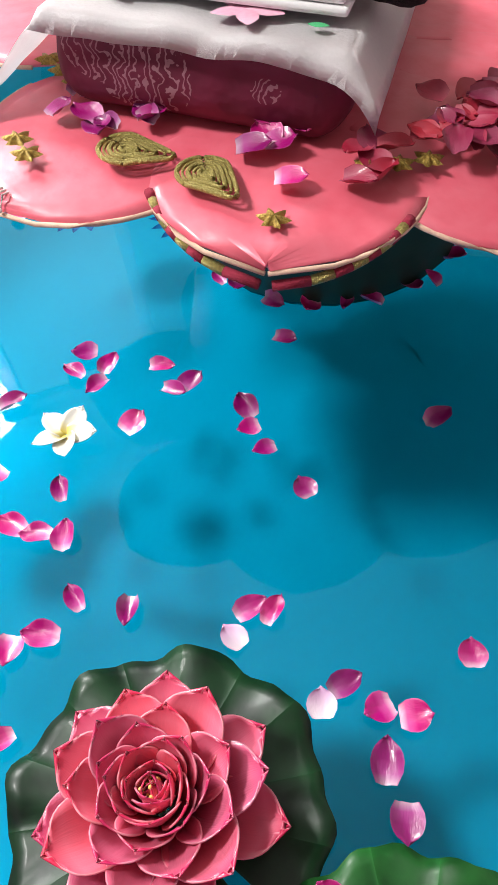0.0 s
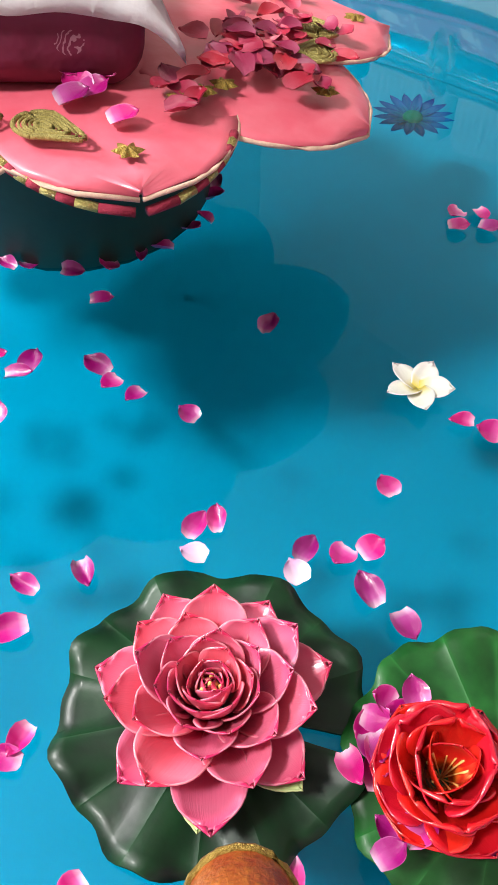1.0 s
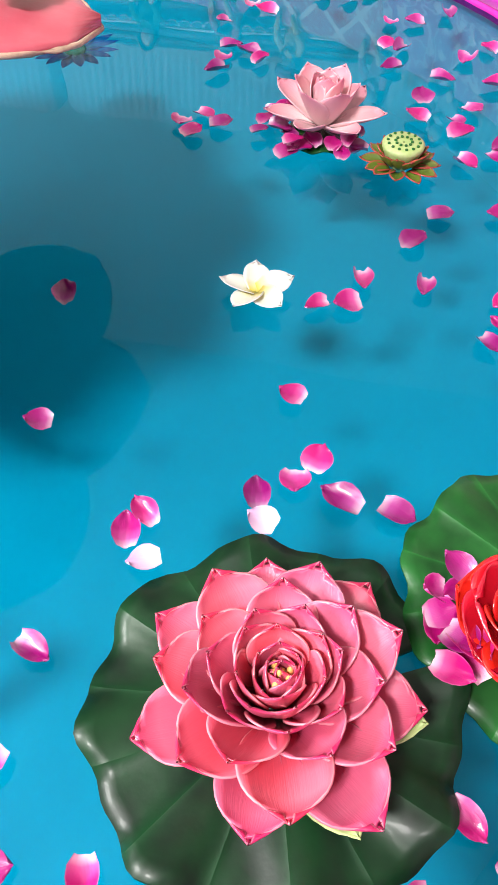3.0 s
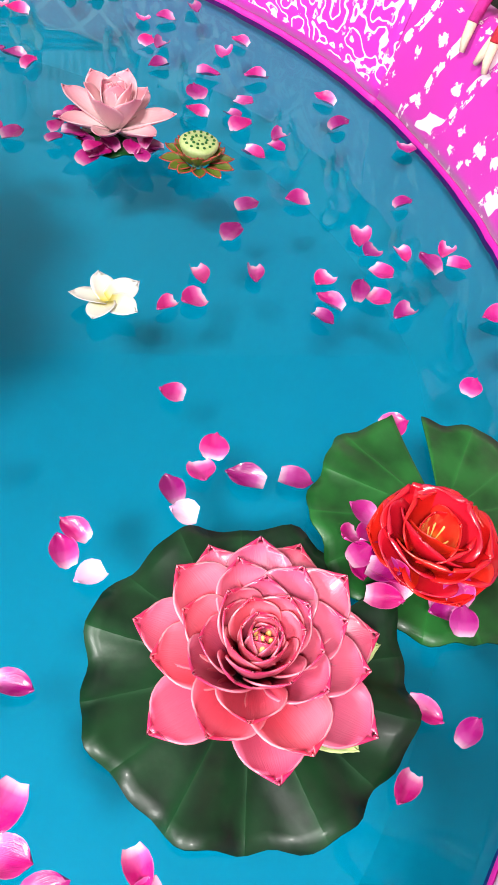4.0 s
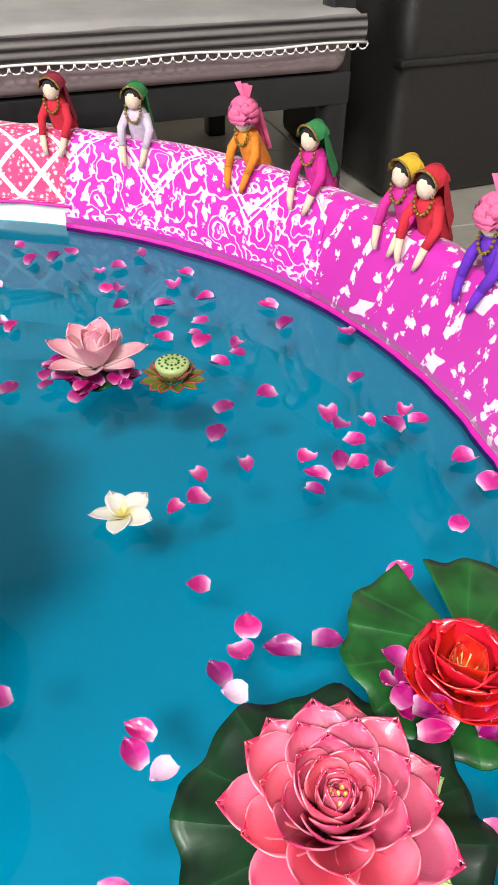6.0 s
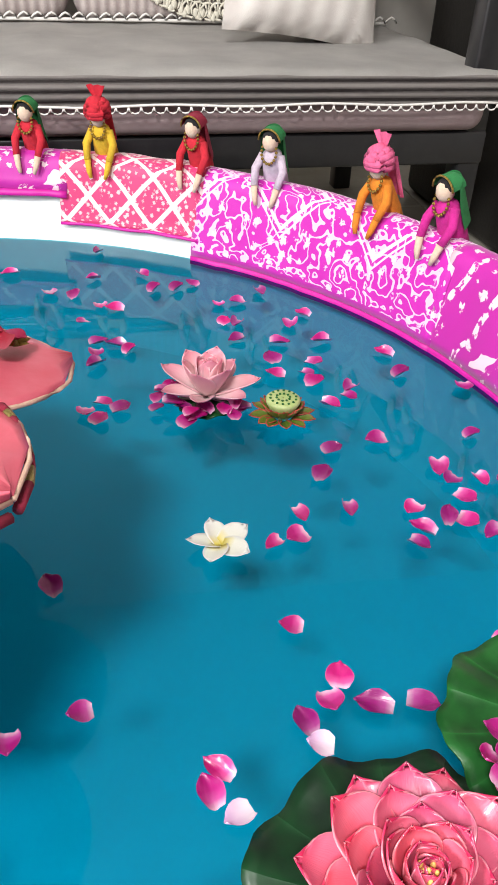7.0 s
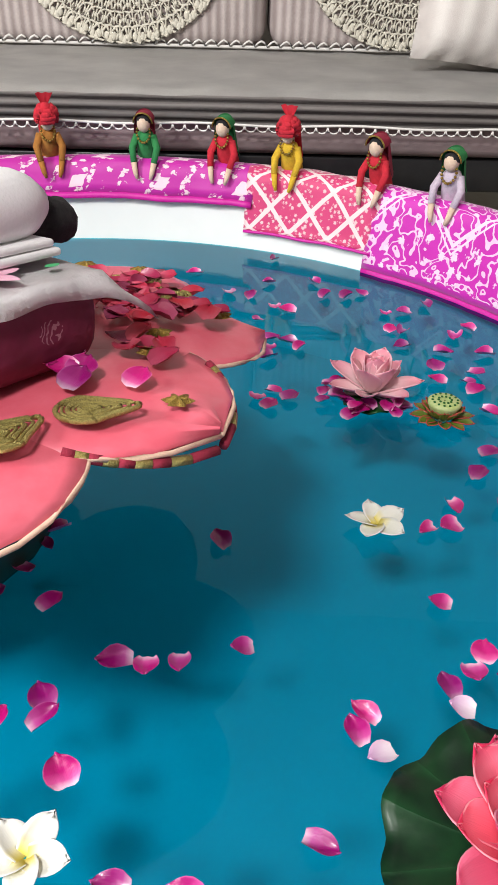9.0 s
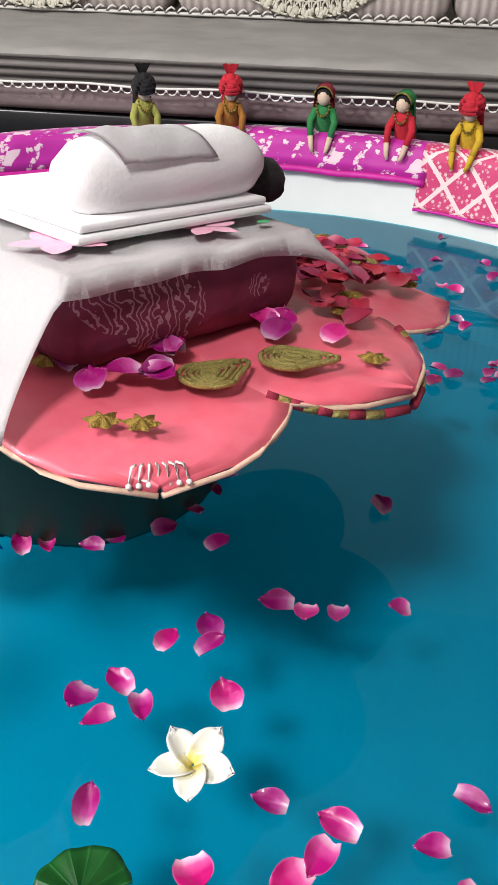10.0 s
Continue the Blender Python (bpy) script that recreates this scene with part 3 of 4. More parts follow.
# ---- dolls on the rim ----
def doll(a, r, z, body, veil, kind, size=1.0, lean=0.0, label="", turn=0.0):
    """A small cloth doll that kneels at the rim with its arms over the edge; kind: veil or turban."""
    bm = bmesh.new()
    s = size
    tube(bm, [(0, -0.012 * s, -0.02 * s), (0, -0.006 * s, 0.0), (0, 0.0, 0.022 * s), (0, 0.004 * s, 0.040 * s), (0, 0.004 * s, 0.048 * s)], [0.017 * s, 0.018 * s, 0.016 * s, 0.014 * s, 0.006 * s], 12, 0)
    ball(bm, (0, 0.007 * s, 0.059 * s), 0.0125 * s, 1, (0.9, 0.95, 1.1))
    for sx in (-1, 1):
        tube(bm, [(sx * 0.013 * s, 0.004 * s, 0.038 * s), (sx * 0.021 * s, 0.016 * s, 0.022 * s), (sx * 0.017 * s, 0.032 * s, 0.004 * s)], [0.0065 * s, 0.0062 * s, 0.0052 * s], 8, 0)
        tube(bm, [(sx * 0.017 * s, 0.032 * s, 0.004 * s), (sx * 0.014 * s, 0.040 * s, -0.010 * s), (sx * 0.011 * s, 0.044 * s, -0.019 * s)], [0.0050 * s, 0.0042 * s, 0.0026 * s], 8, 0 if kind == "turban" else 1)
    bmesh.ops.create_uvsphere(bm, u_segments=4, v_segments=3, radius=0.0001)
    for k in range(14):
        t = math.pi * (k / 13 - 0.5) * 1.5
        ball(bm, (0.011 * s * math.sin(t), 0.014 * s + 0.006 * s * math.cos(t), 0.047 * s - 0.014 * s * math.cos(t)), 0.0022 * s, 3, sub=6)
    if kind == "veil":
        ball(bm, (0, 0.004 * s, 0.064 * s), 0.0132 * s, 4, (0.95, 0.9, 0.8))
        rows_ = 12

        def fn(u, v):
            t = math.pi * (0.05 + 0.90 * u)
            d = 0.066 * s * v
            w = (0.0155 + 0.006 * v) * s
            return Vector((w * math.cos(t) * (1 + 0.12 * math.sin(9 * u + 4 * v)), 0.002 * s - w * math.sin(t) * (0.95 + 0.6 * v), 0.076 * s - d - 0.010 * s * abs(math.cos(t)) ** 3 * (1 - v)))

        grid(bm, rows_, 8, fn, False, 2)
        grid(bm, 10, 5, lambda u, v: Vector((0.0158 * s * math.cos(math.pi * u), 0.012 * s * (1 - 2.0 * v) * 0.9, 0.062 * s + 0.0165 * s * math.sin(math.pi * u) * (1 - 0.25 * v * v))), False, 2)
        tube(bm, [(0.0160 * s * math.cos(math.pi * k / 10), 0.0115 * s, 0.062 * s + 0.0168 * s * math.sin(math.pi * k / 10)) for k in range(11)], 0.0013 * s, 6, 3)
    else:
        for k in range(4):
            rr = (0.0150, 0.0158, 0.0145, 0.0105)[k] * s
            zz = (0.063, 0.069, 0.075, 0.080)[k] * s
            tube(bm, [(rr * math.cos(6.2832 * j / 14 + k), 0.005 * s + rr * 0.95 * math.sin(6.2832 * j / 14 + k), zz + 0.002 * s * math.sin(6.2832 * j / 14)) for j in range(15)], 0.0056 * s, 7, 2)
        ball(bm, (0, 0.004 * s, 0.080 * s), 0.010 * s, 2)
        grid(bm, 5, 4, lambda u, v: Vector(((u - 0.5) * 0.020 * s * (0.4 + v), -0.004 * s + 0.003 * s * math.sin(14 * u), 0.082 * s + 0.020 * s * v)), False, 2)
        grid(bm, 6, 6, lambda u, v: Vector(((u - 0.5) * 0.026 * s, -0.014 * s - 0.010 * s * v + 0.003 * s * math.sin(11 * u), 0.070 * s - 0.06 * s * v)), False, 2)
    bmesh.ops.recalc_face_normals(bm, faces=bm.faces)
    ob = part("doll", bm, [body, M_SKIN, veil, M_GOLD, F_BLK])
    p = R0 + Vector((r * math.cos(radians(a)), r * math.sin(radians(a)), z))
    ob.matrix_world = pose(p.x, p.y, p.z, lean, 0, a + 90 + turn)
    return tagged(ob, label, "doll", "dolls round the pool rim")


def rim_angle(x, y):
    return math.degrees(math.atan2(y - R0.y, x - R0.x))


DOLLS = [
    (-0.545, 1.25, F_OLV, F_BLK, "turban", "olive cloth doll with a dark turban at the rim"),
    (-0.405, 1.265, F_BRN, F_RED, "turban", "brown felt doll with a red turban at the rim"),
    (-0.257, 1.26, F_GRN, F_MAR, "veil", "doll in a green blouse with a maroon veil"),
    (-0.132, 1.27, F_RED, F_GRN, "veil", "doll in a red blouse with a green veil"),
    (-0.026, 1.265, F_YEL, F_RED, "turban", "yellow felt doll with a tall red turban"),
    (0.135, 1.25, F_RED, F_MAR, "veil", "doll in red with a maroon and orange veil"),
    (0.233, 1.17, F_LIL, F_GRN, "veil", "doll in lilac with a green veil"),
    (0.325, 1.01, F_ORG, F_PNK, "turban", "orange felt doll with a pink net turban"),
    (0.438, 0.951, F_MAG, F_GRN, "veil", "doll in magenta with a dark green veil"),
    (0.511, 0.808, F_MAG, F_YEL, "veil", "doll in magenta with a yellow veil"),
    (0.545, 0.775, F_RED, F_RED, "veil", "doll in a red and gold veil"),
    (0.520, 0.650, F_PUR, F_PNK, "turban", "purple felt doll with a pink net turban"),
    (0.500, 0.480, F_BLK, F_CRM, "veil", "doll with black hair and pale arms"),
]
for x, y, body, veil, kind, label in DOLLS:
    doll(rim_angle(x, y), 0.783, 0.137, body, veil, kind, 1.04, -14, label, random.uniform(-14, 14))

M_NET = plain("red_gold_net", (0.22, 0.006, 0.008), (0.50, 0.17, 0.025), 55, 0.38, 1.0, 0.35, 0, 9)
doll(-40, 0.765, 0.150, F_MAG, M_NET, "veil", 1.25, -52, "doll in a red and gold veil leaning over the near rim")
doll(-49, 0.770, 0.150, F_MAG, F_RED, "veil", 1.4, -56, "doll in a plain red veil leaning over the near rim", 12)

# ---- sofa ----
sofa = empty("sofa", pose(0, 0, -0.2), "long sofa with grey striped seat cover and ribbed cushions", "sofa")
SOFA_T = pose(0.0, 1.44, 0.4, 0, 0, 4.0)


def sofa_part(name, bm, material, label="", parent=None):
    ob = part(name, bm, material, sofa if parent is None else parent, label)
    if parent is None:
        ob.matrix_local = SOFA_T
    return ob


bm = bmesh.new()
box(bm, (-1.9, 0.005, -0.07), (0.72, 0.66, 0.028), 0.03, 4)
sofa_part("seat", bm, M_UPHOL)
bm = bmesh.new()
grid(bm, 90, 16, lambda u, v: Vector((-1.88 + 2.615 * u, 0.62 - 0.63 * v, 0.036 + 0.006 * noise.noise((u * 30, v * 4, 2)) - 0.010 * (v > 0.97))))
bmesh.ops.solidify(bm, geom=list(bm.faces), thickness=0.004)
sofa_part("seat_cover", bm, M_COVER, "grey linen throw with dark stripes and a white hem")
bm = bmesh.new()
grid(bm, 90, 6, lambda u, v: Vector((-1.88 + 2.615 * u, -0.014 - 0.008 * math.sin(v * 3), 0.034 - 0.046 * v + 0.003 * noise.noise((u * 26, v, 4)))))
bmesh.ops.solidify(bm, geom=list(bm.faces), thickness=0.004)
sofa_part("striped_band", bm, M_BAND)
bm = bmesh.new()
for k in range(124):
    x0 = -1.88 + k * 0.0211
    tube(bm, [(x0 + 0.0211 * (0.5 - 0.5 * math.cos(math.pi * q / 6)), -0.026, -0.012 - 0.010 * math.sin(math.pi * q / 6)) for q in range(7)], 0.0017, 5)
tube(bm, [(-1.88 + 2.615 * q / 60, -0.026, -0.010 + 0.002 * math.sin(q)) for q in range(61)], 0.0024, 5)
tube(bm, [(-1.88 + 2.615 * q / 60, 0.605, 0.044) for q in range(61)], 0.004, 5)
for k in range(88):
    x0 = -1.88 + k * 0.03
    tube(bm, [(x0 + 0.03 * q / 4, 0.600, 0.046 + 0.012 * math.sin(math.pi * q / 4)) for q in range(5)], 0.0026, 5)
sofa_part("hem_trim", bm, M_HEM, "white crochet trim")
for x0, x1 in ((-1.9, -1.365), (-1.355, -0.70), (-0.69, -0.025), (-0.015, 0.70)):
    bm = bmesh.new()
    box(bm, (x0, 0.60, 0.035), (x1, 0.82, 0.55), 0.05, 5)
    for v in bm.verts:
        v.co.y += 0.006 * noise.noise(v.co * 6)
    sofa_part("back_cushion", bm, M_CORD)
bm = bmesh.new()
box(bm, (-1.92, 0.03, -0.135), (0.74, 0.80, -0.072), 0.006)
sofa_part("base_rail", bm, M_BLACKFRAME)
for x, y in ((-1.88, 0.06), (0.715, 0.06), (-1.88, 0.76), (0.715, 0.76)):
    bm = bmesh.new()
    box(bm, (x - 0.025, y - 0.025, -0.40), (x + 0.025, y + 0.025, 0.45), 0.006)
    sofa_part("leg", bm, M_BLACKFRAME, "black lacquered post")
bm = bmesh.new()
box(bm, (0.69, 0.04, 0.40), (0.74, 0.80, 0.45), 0.008)
sofa_part("armrest", bm, M_BLACKFRAME)


def doily(cx, label):
    """A lace cloth that hangs over a back cushion, made of loops and scallops."""
    bm = bmesh.new()
    for ring in range(6):
        rr = 0.05 + ring * 0.032
        n = 8 + ring * 5
        for k in range(n + 1):
            a = math.pi * (1 + k / n)
            x, z = rr * 1.1 * math.cos(a), rr * 0.95 * math.sin(a)
            size = 0.0125 + 0.0012 * ring
            tube(bm, [(x + size * math.cos(6.2832 * q / 9), 0, z + size * math.sin(6.2832 * q / 9)) for q in range(10)], 0.0034 if ring % 2 else 0.0026, 4)
            ball(bm, (x, 0, z), 0.0052, 0, (1, 0.5, 1), 6)
            tube(bm, [(x * 0.84, 0, z * 0.84), (x * 1.06, 0, z * 1.06)], 0.0022, 4)
    n = 22
    for k in range(n + 1):
        a = math.pi * (1 + k / n)
        for q in range(3):
            ball(bm, (0.238 * math.cos(a) + 0.008 * (q - 1), 0, 0.205 * math.sin(a) - 0.006 * (q == 1)), 0.0085, 0, (1, 0.4, 1.2), 6)
    ob = part("lace_doily", bm, M_LACE)
    ob.matrix_world = pose(0, 0, 0.0) @ SOFA_T @ pose(cx, 0.592, 0.055)
    ob.matrix_world = Matrix.Translation((0, 0, -0.2)) @ SOFA_T @ pose(cx, 0.590, 0.265)
    return tagged(ob, label, "doily", "lace doilies on the sofa")


for cx in (-1.66, -1.03, -0.36, 0.30):
    doily(cx, "cream crocheted lace doily hung on a sofa cushion")


def pillow(name, m, sx, sy, sz, material, label):
    bm = bmesh.new()

    def fn(u, v, side):
        a, c = 2 * u - 1, 2 * v - 1
        e = (1 - abs(a) ** 3.2) * (1 - abs(c) ** 3.2)
        return Vector((sx / 2 * a * (1 - 0.06 * (1 - c * c)), sy / 2 * c * (1 - 0.06 * (1 - a * a)), side * sz / 2 * max(0, e) ** 0.55 + 0.004 * noise.noise((a * 3, c * 3, side))))

    grid(bm, 18, 18, lambda u, v: fn(u, v, 1))
    grid(bm, 18, 18, lambda u, v: fn(u, v, -1))
    bmesh.ops.remove_doubles(bm, verts=bm.verts, dist=0.0008)
    bmesh.ops.recalc_face_normals(bm, faces=bm.faces)
    ob = part(name, bm, material)
    ob.matrix_world = m
    return tagged(ob, label, "pillow")


pillow("pillow", pose(0.42, 1.86, 0.375, 66, 8, 12), 0.36, 0.30, 0.15, M_PILLOW, "white striped pillow leaning at the sofa end")

# dark chest behind the sofa's end, and a strap on the floor
bm = bmesh.new()
box(bm, (0.0, 0.0, 0.0), (0.9, 0.6, 0.62), 0.03, 3)
box(bm, (-0.01, -0.012, 0.30), (0.91, 0.02, 0.315), 0.004)
chest = tagged(part("armchair", bm, M_DARKBOX), "black leather armchair beyond the sofa end", "armchair")
chest.matrix_world = pose(0.90, 1.62, -0.196, 0, 0, 5)
bm = bmesh.new()
tube(bm, [(0.86, 1.10, -0.19), (0.95, 1.16, -0.188), (1.05, 1.13, -0.19), (1.16, 1.04, -0.19), (1.3, 1.0, -0.19)], 0.008, 8)
tagged(part("strap", bm, M_DARKBOX), "black strap lying on the tiled floor", "strap")
bm = bmesh.new()
grid(bm, 20, 14, lambda u, v: Vector((-1.75 + 0.5 * u, -0.25 + 1.1 * v, 0.22 + 0.03 * noise.noise((u * 3, v * 4, 1)) - 0.40 * max(0, u - 0.7) / 0.3)))
bmesh.ops.solidify(bm, geom=list(bm.faces), thickness=0.01)
tagged(part("red_throw", bm, M_REDRUG), "red throw with gold print over a low seat", "throw")
bm = bmesh.new()
box(bm, (-0.95, -0.35, -0.196), (-1.42, 0.95, 0.185), 0.03, 3)
tagged(part("low_seat", bm, M_DARKBOX), "low dark seat under a red throw", "seat")


# ---- lotus platform ----
PC = Vector((-0.305, 0.500, 0.0))
plat = empty("lotus_platform", pose(PC.x, PC.y, -0.15), "pink paper lotus platform on a dark green base", "platform")
PZ = 0.363
TILT = pose(0, 0, 0, -7.0, 0, 0)


def plat_part(name, bm, material, label="", m=None, parent=None):
    ob = part(name, bm, material, parent or plat, label)
    if m is not None:
        ob.matrix_local = m
    return ob


def lobe_half(v):
    """Half width of a lobe at share v of its length: broad, round, then pointed."""
    if v >= 1:
        return 0.0
    return 0.006 + 0.088 * (v / 0.66) ** 0.9 if v < 0.66 else 0.094 * (1 - ((v - 0.66) / 0.34) ** 2.1) ** 0.62


LOBES = ((-63, 0.305), (-25, 0.283), (17, 0.292), (57, 0.308), (99, 0.295), (144, 0.295), (190, 0.30), (243, 0.30))
N_LOBE = 8
for k in range(N_LOBE):
    a, ln = LOBES[k]
    rnd = random.Random(k)
    droop = 0.012 + 0.008 * rnd.random()
    bm = bmesh.new()
    grid(bm, 14, 16, lambda u, v: Vector(((2 * u - 1) * max(lobe_half(v), 0.002), ln * v, -droop * v ** 3 + 0.0025 * noise.noise((u * 4, v * 5, k)) - 0.006 * (2 * u - 1) ** 2 * v + 0.0006 * k)))
    bmesh.ops.recalc_face_normals(bm, faces=bm.faces)
    bmesh.ops.solidify(bm, geom=list(bm.faces), thickness=0.003)
    lobe = plat_part("petal_panel", bm, M_PINKPAPER, "", pose(0, 0, PZ) @ TILT @ pose(0, 0, 0, 0, 0, a - 90))
    bm = bmesh.new()
    for sx in (-1, 1):
        tube(bm, [(sx * max(lobe_half(q / 24), 0.001), ln * q / 24, -droop * (q / 24) ** 3 - 0.006 * (q / 24) + 0.0006 * k - 0.002) for q in range(16, 25)], 0.0018, 6)
    part("edge_trim", bm, M_CARD, lobe, "frayed gold paper edging")
    if k == 1:
        bm = bmesh.new()
        for sx in (-1, 1):
            for q in range(9):
                v0, v1 = 0.80 + 0.0222 * q, 0.80 + 0.0222 * (q + 1)
                p0 = Vector((sx * lobe_half(v0) * 0.97, ln * v0, -droop * v0 ** 3 - 0.004 - 0.06 * (v0 - 0.80)))
                p1 = Vector((sx * lobe_half(min(v1, 0.999)) * 0.97, ln * v1, -droop * v1 ** 3 - 0.004 - 0.06 * (v1 - 0.80)))
                tube(bm, [p0, p1], 0.0034, 7, q % 2)
        part("braid", bm, [F_MAR, M_BEAD], lobe, "maroon and gold braided trim")
    if k == 0:
        bm = bmesh.new()
        for q in range(7):
            x = (q - 3) * 0.0034
            tube(bm, [(x, ln - 0.014, -droop + 0.003), (x * 1.3, ln - 0.008, -droop + 0.005), (x * 1.5, ln - 0.003, -droop - 0.003)], 0.0008, 5)
            ball(bm, (x * 1.5, ln - 0.003, -droop - 0.003), 0.0017, 0, sub=6)
        part("tassel", bm, M_HEM, lobe, "pearl bead tassel")

prof = [(0.02, 0.140), (0.132, 0.140), (0.137, 0.145), (0.140, 0.15), (0.162, 0.26), (0.176, 0.322), (0.174, 0.330), (0.10, 0.331)]
bm = lathe(prof, 20)
plat_part("base", bm, M_DARKGREEN, "dark green octagonal base standing in the water", pose(-0.05, 0.03, 0))


def paisley(x, y, z, turn, size):
    """A beaded paisley patch lying on a petal panel."""
    bm = bmesh.new()
    for ring in range(5):
        s = size * (1 - 0.19 * ring)
        pts = []
        for q in range(33):
            t = 6.2832 * q / 32
            w = 1 - 0.62 * (q / 32)
            pts.append((s * (0.60 * math.cos(t) * (1 - 0.35 * max(0, math.sin(t))) + 0.20 * max(0, math.sin(t)) ** 2), s * (0.62 * math.sin(t) + 0.42 * max(0, math.sin(t)) ** 3), 0.002))
        tube(bm, pts, 0.0011 if ring % 2 else 0.0018, 6)
    ball(bm, (0, 0, 0.001), size * 0.16, 0, (1, 1.2, 0.3))
    ob = part("paisley_patch", bm, M_BEAD)
    ob.matrix_world = pose(x, y, z) @ TILT @ pose(0, 0, 0, 0, 0, turn)
    return tagged(ob, "gold beaded paisley patch lying on the pink platform", "patch", "gold patches on the platform")


def gold_flower(x, y, z, n=3, turn=0, size=0.011):
    root = empty("gold_motif", pose(x, y, z) @ TILT @ pose(0, 0, 0, 0, 0, turn), "small gold flower motif lying on the pink platform", "motif", "gold patches on the platform")
    for k in range(n):
        b = bmesh.new()
        grid(b, 24, 4, lambda u, v: Vector((size * v * (0.75 + 0.28 * math.cos(37.7 * u)) * math.cos(6.2832 * u), size * v * (0.75 + 0.28 * math.cos(37.7 * u)) * math.sin(6.2832 * u), 0.0045 - 0.0035 * v * v + 0.001 * math.cos(37.7 * u) * v)), True)
        ob = part("flower", b, M_GOLD, root)
        ob.matrix_local = pose((k - (n - 1) / 2) * size * 1.9, 0, 0)


def on_plat(r, a):
    x, y = PC.x + r * math.cos(radians(a)), PC.y + r * math.sin(radians(a))
    return x, y, 0.2195 - 0.1228 * (y - PC.y) - 0.018 * (r / 0.29) ** 3


for r, a, tn, sz in ((0.222, -37, -60, 0.030), (0.222, -52, -20, 0.030), (0.225, 31, 40, 0.030), (0.225, 45, 80, 0.030)):
    paisley(*on_plat(r, a), tn, sz)
for r, a, n, tn in ((0.252, -25, 1, 0), (0.252, 17, 1, 30), (0.20, -4, 3, 90), (0.20, -84, 3, 20), (0.262, -66, 2, 10), (0.27, 57, 1, 0), (0.21, 66, 3, 60)):
    gold_flower(*on_plat(r, a), n, tn)

# ---- bedding ----
U = Vector((0.530, 0.848, 0)).normalized()
V = Vector((-U.y, U.x, 0))
B0 = Vector((-0.240, 0.287, 0.0))
BED_M = pose(B0.x, B0.y, 0.236) @ TILT @ Matrix(((U.x, V.x, 0, 0), (U.y, V.y, 0, 0), (0, 0, 1, 0), (0, 0, 0, 1)))
BL, BW, BT = 0.205, 0.27, 0.060
bm = bmesh.new()
box(bm, (0, 0, 0), (BL, BW, BT), 0.024, 5)
bmesh.ops.subdivide_edges(bm, edges=bm.edges[:], cuts=2, use_grid_fill=True)
for v in bm.verts:
    v.co += Vector((noise.noise(v.co * 22), noise.noise(v.co * 19 + Vector((5, 0, 0))), noise.noise(v.co * 25 + Vector((0, 9, 0))))) * 0.0035
ob = tagged(part("mattress", bm, M_QUILT), "small maroon quilted mattress with pale leaf print", "mattress")
ob.matrix_world = BED_M


def cloth_z(x, y):
    """Height of the bed sheet: flat on the mattress, hanging down past its edges."""
    d = max(-x, x - BL, -y, y - BW, 0)
    return BT + 0.004 - (0.004 + 1.15 * d if d > 0 else 0)




def sheet_point(u, v):
    x = -0.058 + (BL + 0.078) * u
    y = -0.006 - 0.020 * abs(2 * u - 1) ** 7 + (BW + 0.03) * v
    return Vector((x, y, cloth_z(x, y) + 0.0025 * noise.noise((u * 9, v * 8, 4))))


bm = bmesh.new()
grid(bm, 48, 44, sheet_point)
bmesh.ops.solidify(bm, geom=list(bm.faces), thickness=0.002)
sheet = tagged(part("bed_sheet", bm, M_SHEET), "white bed sheet with pink painted flowers over the mattress", "sheet")
sheet.matrix_world = BED_M
for x, y, s, rot, mm in ((0.03, 0.05, 0.030, 0.3, M_PINKPRINT), (0.13, 0.03, 0.024, 1.2, M_PINKPRINT), (0.05, 0.16, 0.026, 2.0, M_PINKPRINT), (0.02, 0.24, 0.03, 2.6, M_PINKPRINT), (0.075, 0.035, 0.012, 0.6, M_GREENPRINT), (0.17, 0.022, 0.013, 0.1, M_GREENPRINT)):
    bm = bmesh.new()
    for q in range(5 if mm is M_PINKPRINT else 1):
        a = rot + 6.2832 * q / 5
        grid(bm, 4, 5, lambda u, v: Vector((x + math.cos(a) * s * v - math.sin(a) * s * 0.30 * (2 * u - 1) * math.sin(math.pi * (0.06 + 0.9 * v)), y + math.sin(a) * s * v + math.cos(a) * s * 0.30 * (2 * u - 1) * math.sin(math.pi * (0.06 + 0.9 * v)), BT + 0.0085 + 0.0003 * q)))
    part("printed_flower", bm, mm, sheet, "pink painted flower" if mm is M_PINKPRINT else "green painted leaf")
for q in range(2):
    bm = bmesh.new()
    box(bm, (0.030 + 0.004 * q, 0.030 + 0.003 * q, BT + 0.010 + 0.006 * q), (BL - 0.012 - 0.003 * q, 0.20, BT + 0.0155 + 0.006 * q), 0.0024, 3)
    for v in bm.verts:
        v.co.z += 0.002 * noise.noise(v.co * 18)
    ob = tagged(part("folded_cloth", bm, M_SHEET), "white folded cloth stacked on the bed", "cloth", "folded cloths on the bed")
    ob.matrix_world = BED_M
bm = bmesh.new()
pts = [(0.042 + 0.160 * q / 14, 0.062, BT + 0.041) for q in range(15)]
tube(bm, pts, [0.013, 0.021, 0.0245] + [0.0255] * 9 + [0.0245, 0.021, 0.013], 20)
for v in bm.verts:
    v.co += Vector((0, noise.noise(v.co * 16), noise.noise(v.co * 14 + Vector((3, 3, 3))))) * 0.003
ob = tagged(part("bolster", bm, M_SHEET), "round white bolster pillow on the bed", "bolster")
ob.matrix_world = BED_M
bm = bmesh.new()
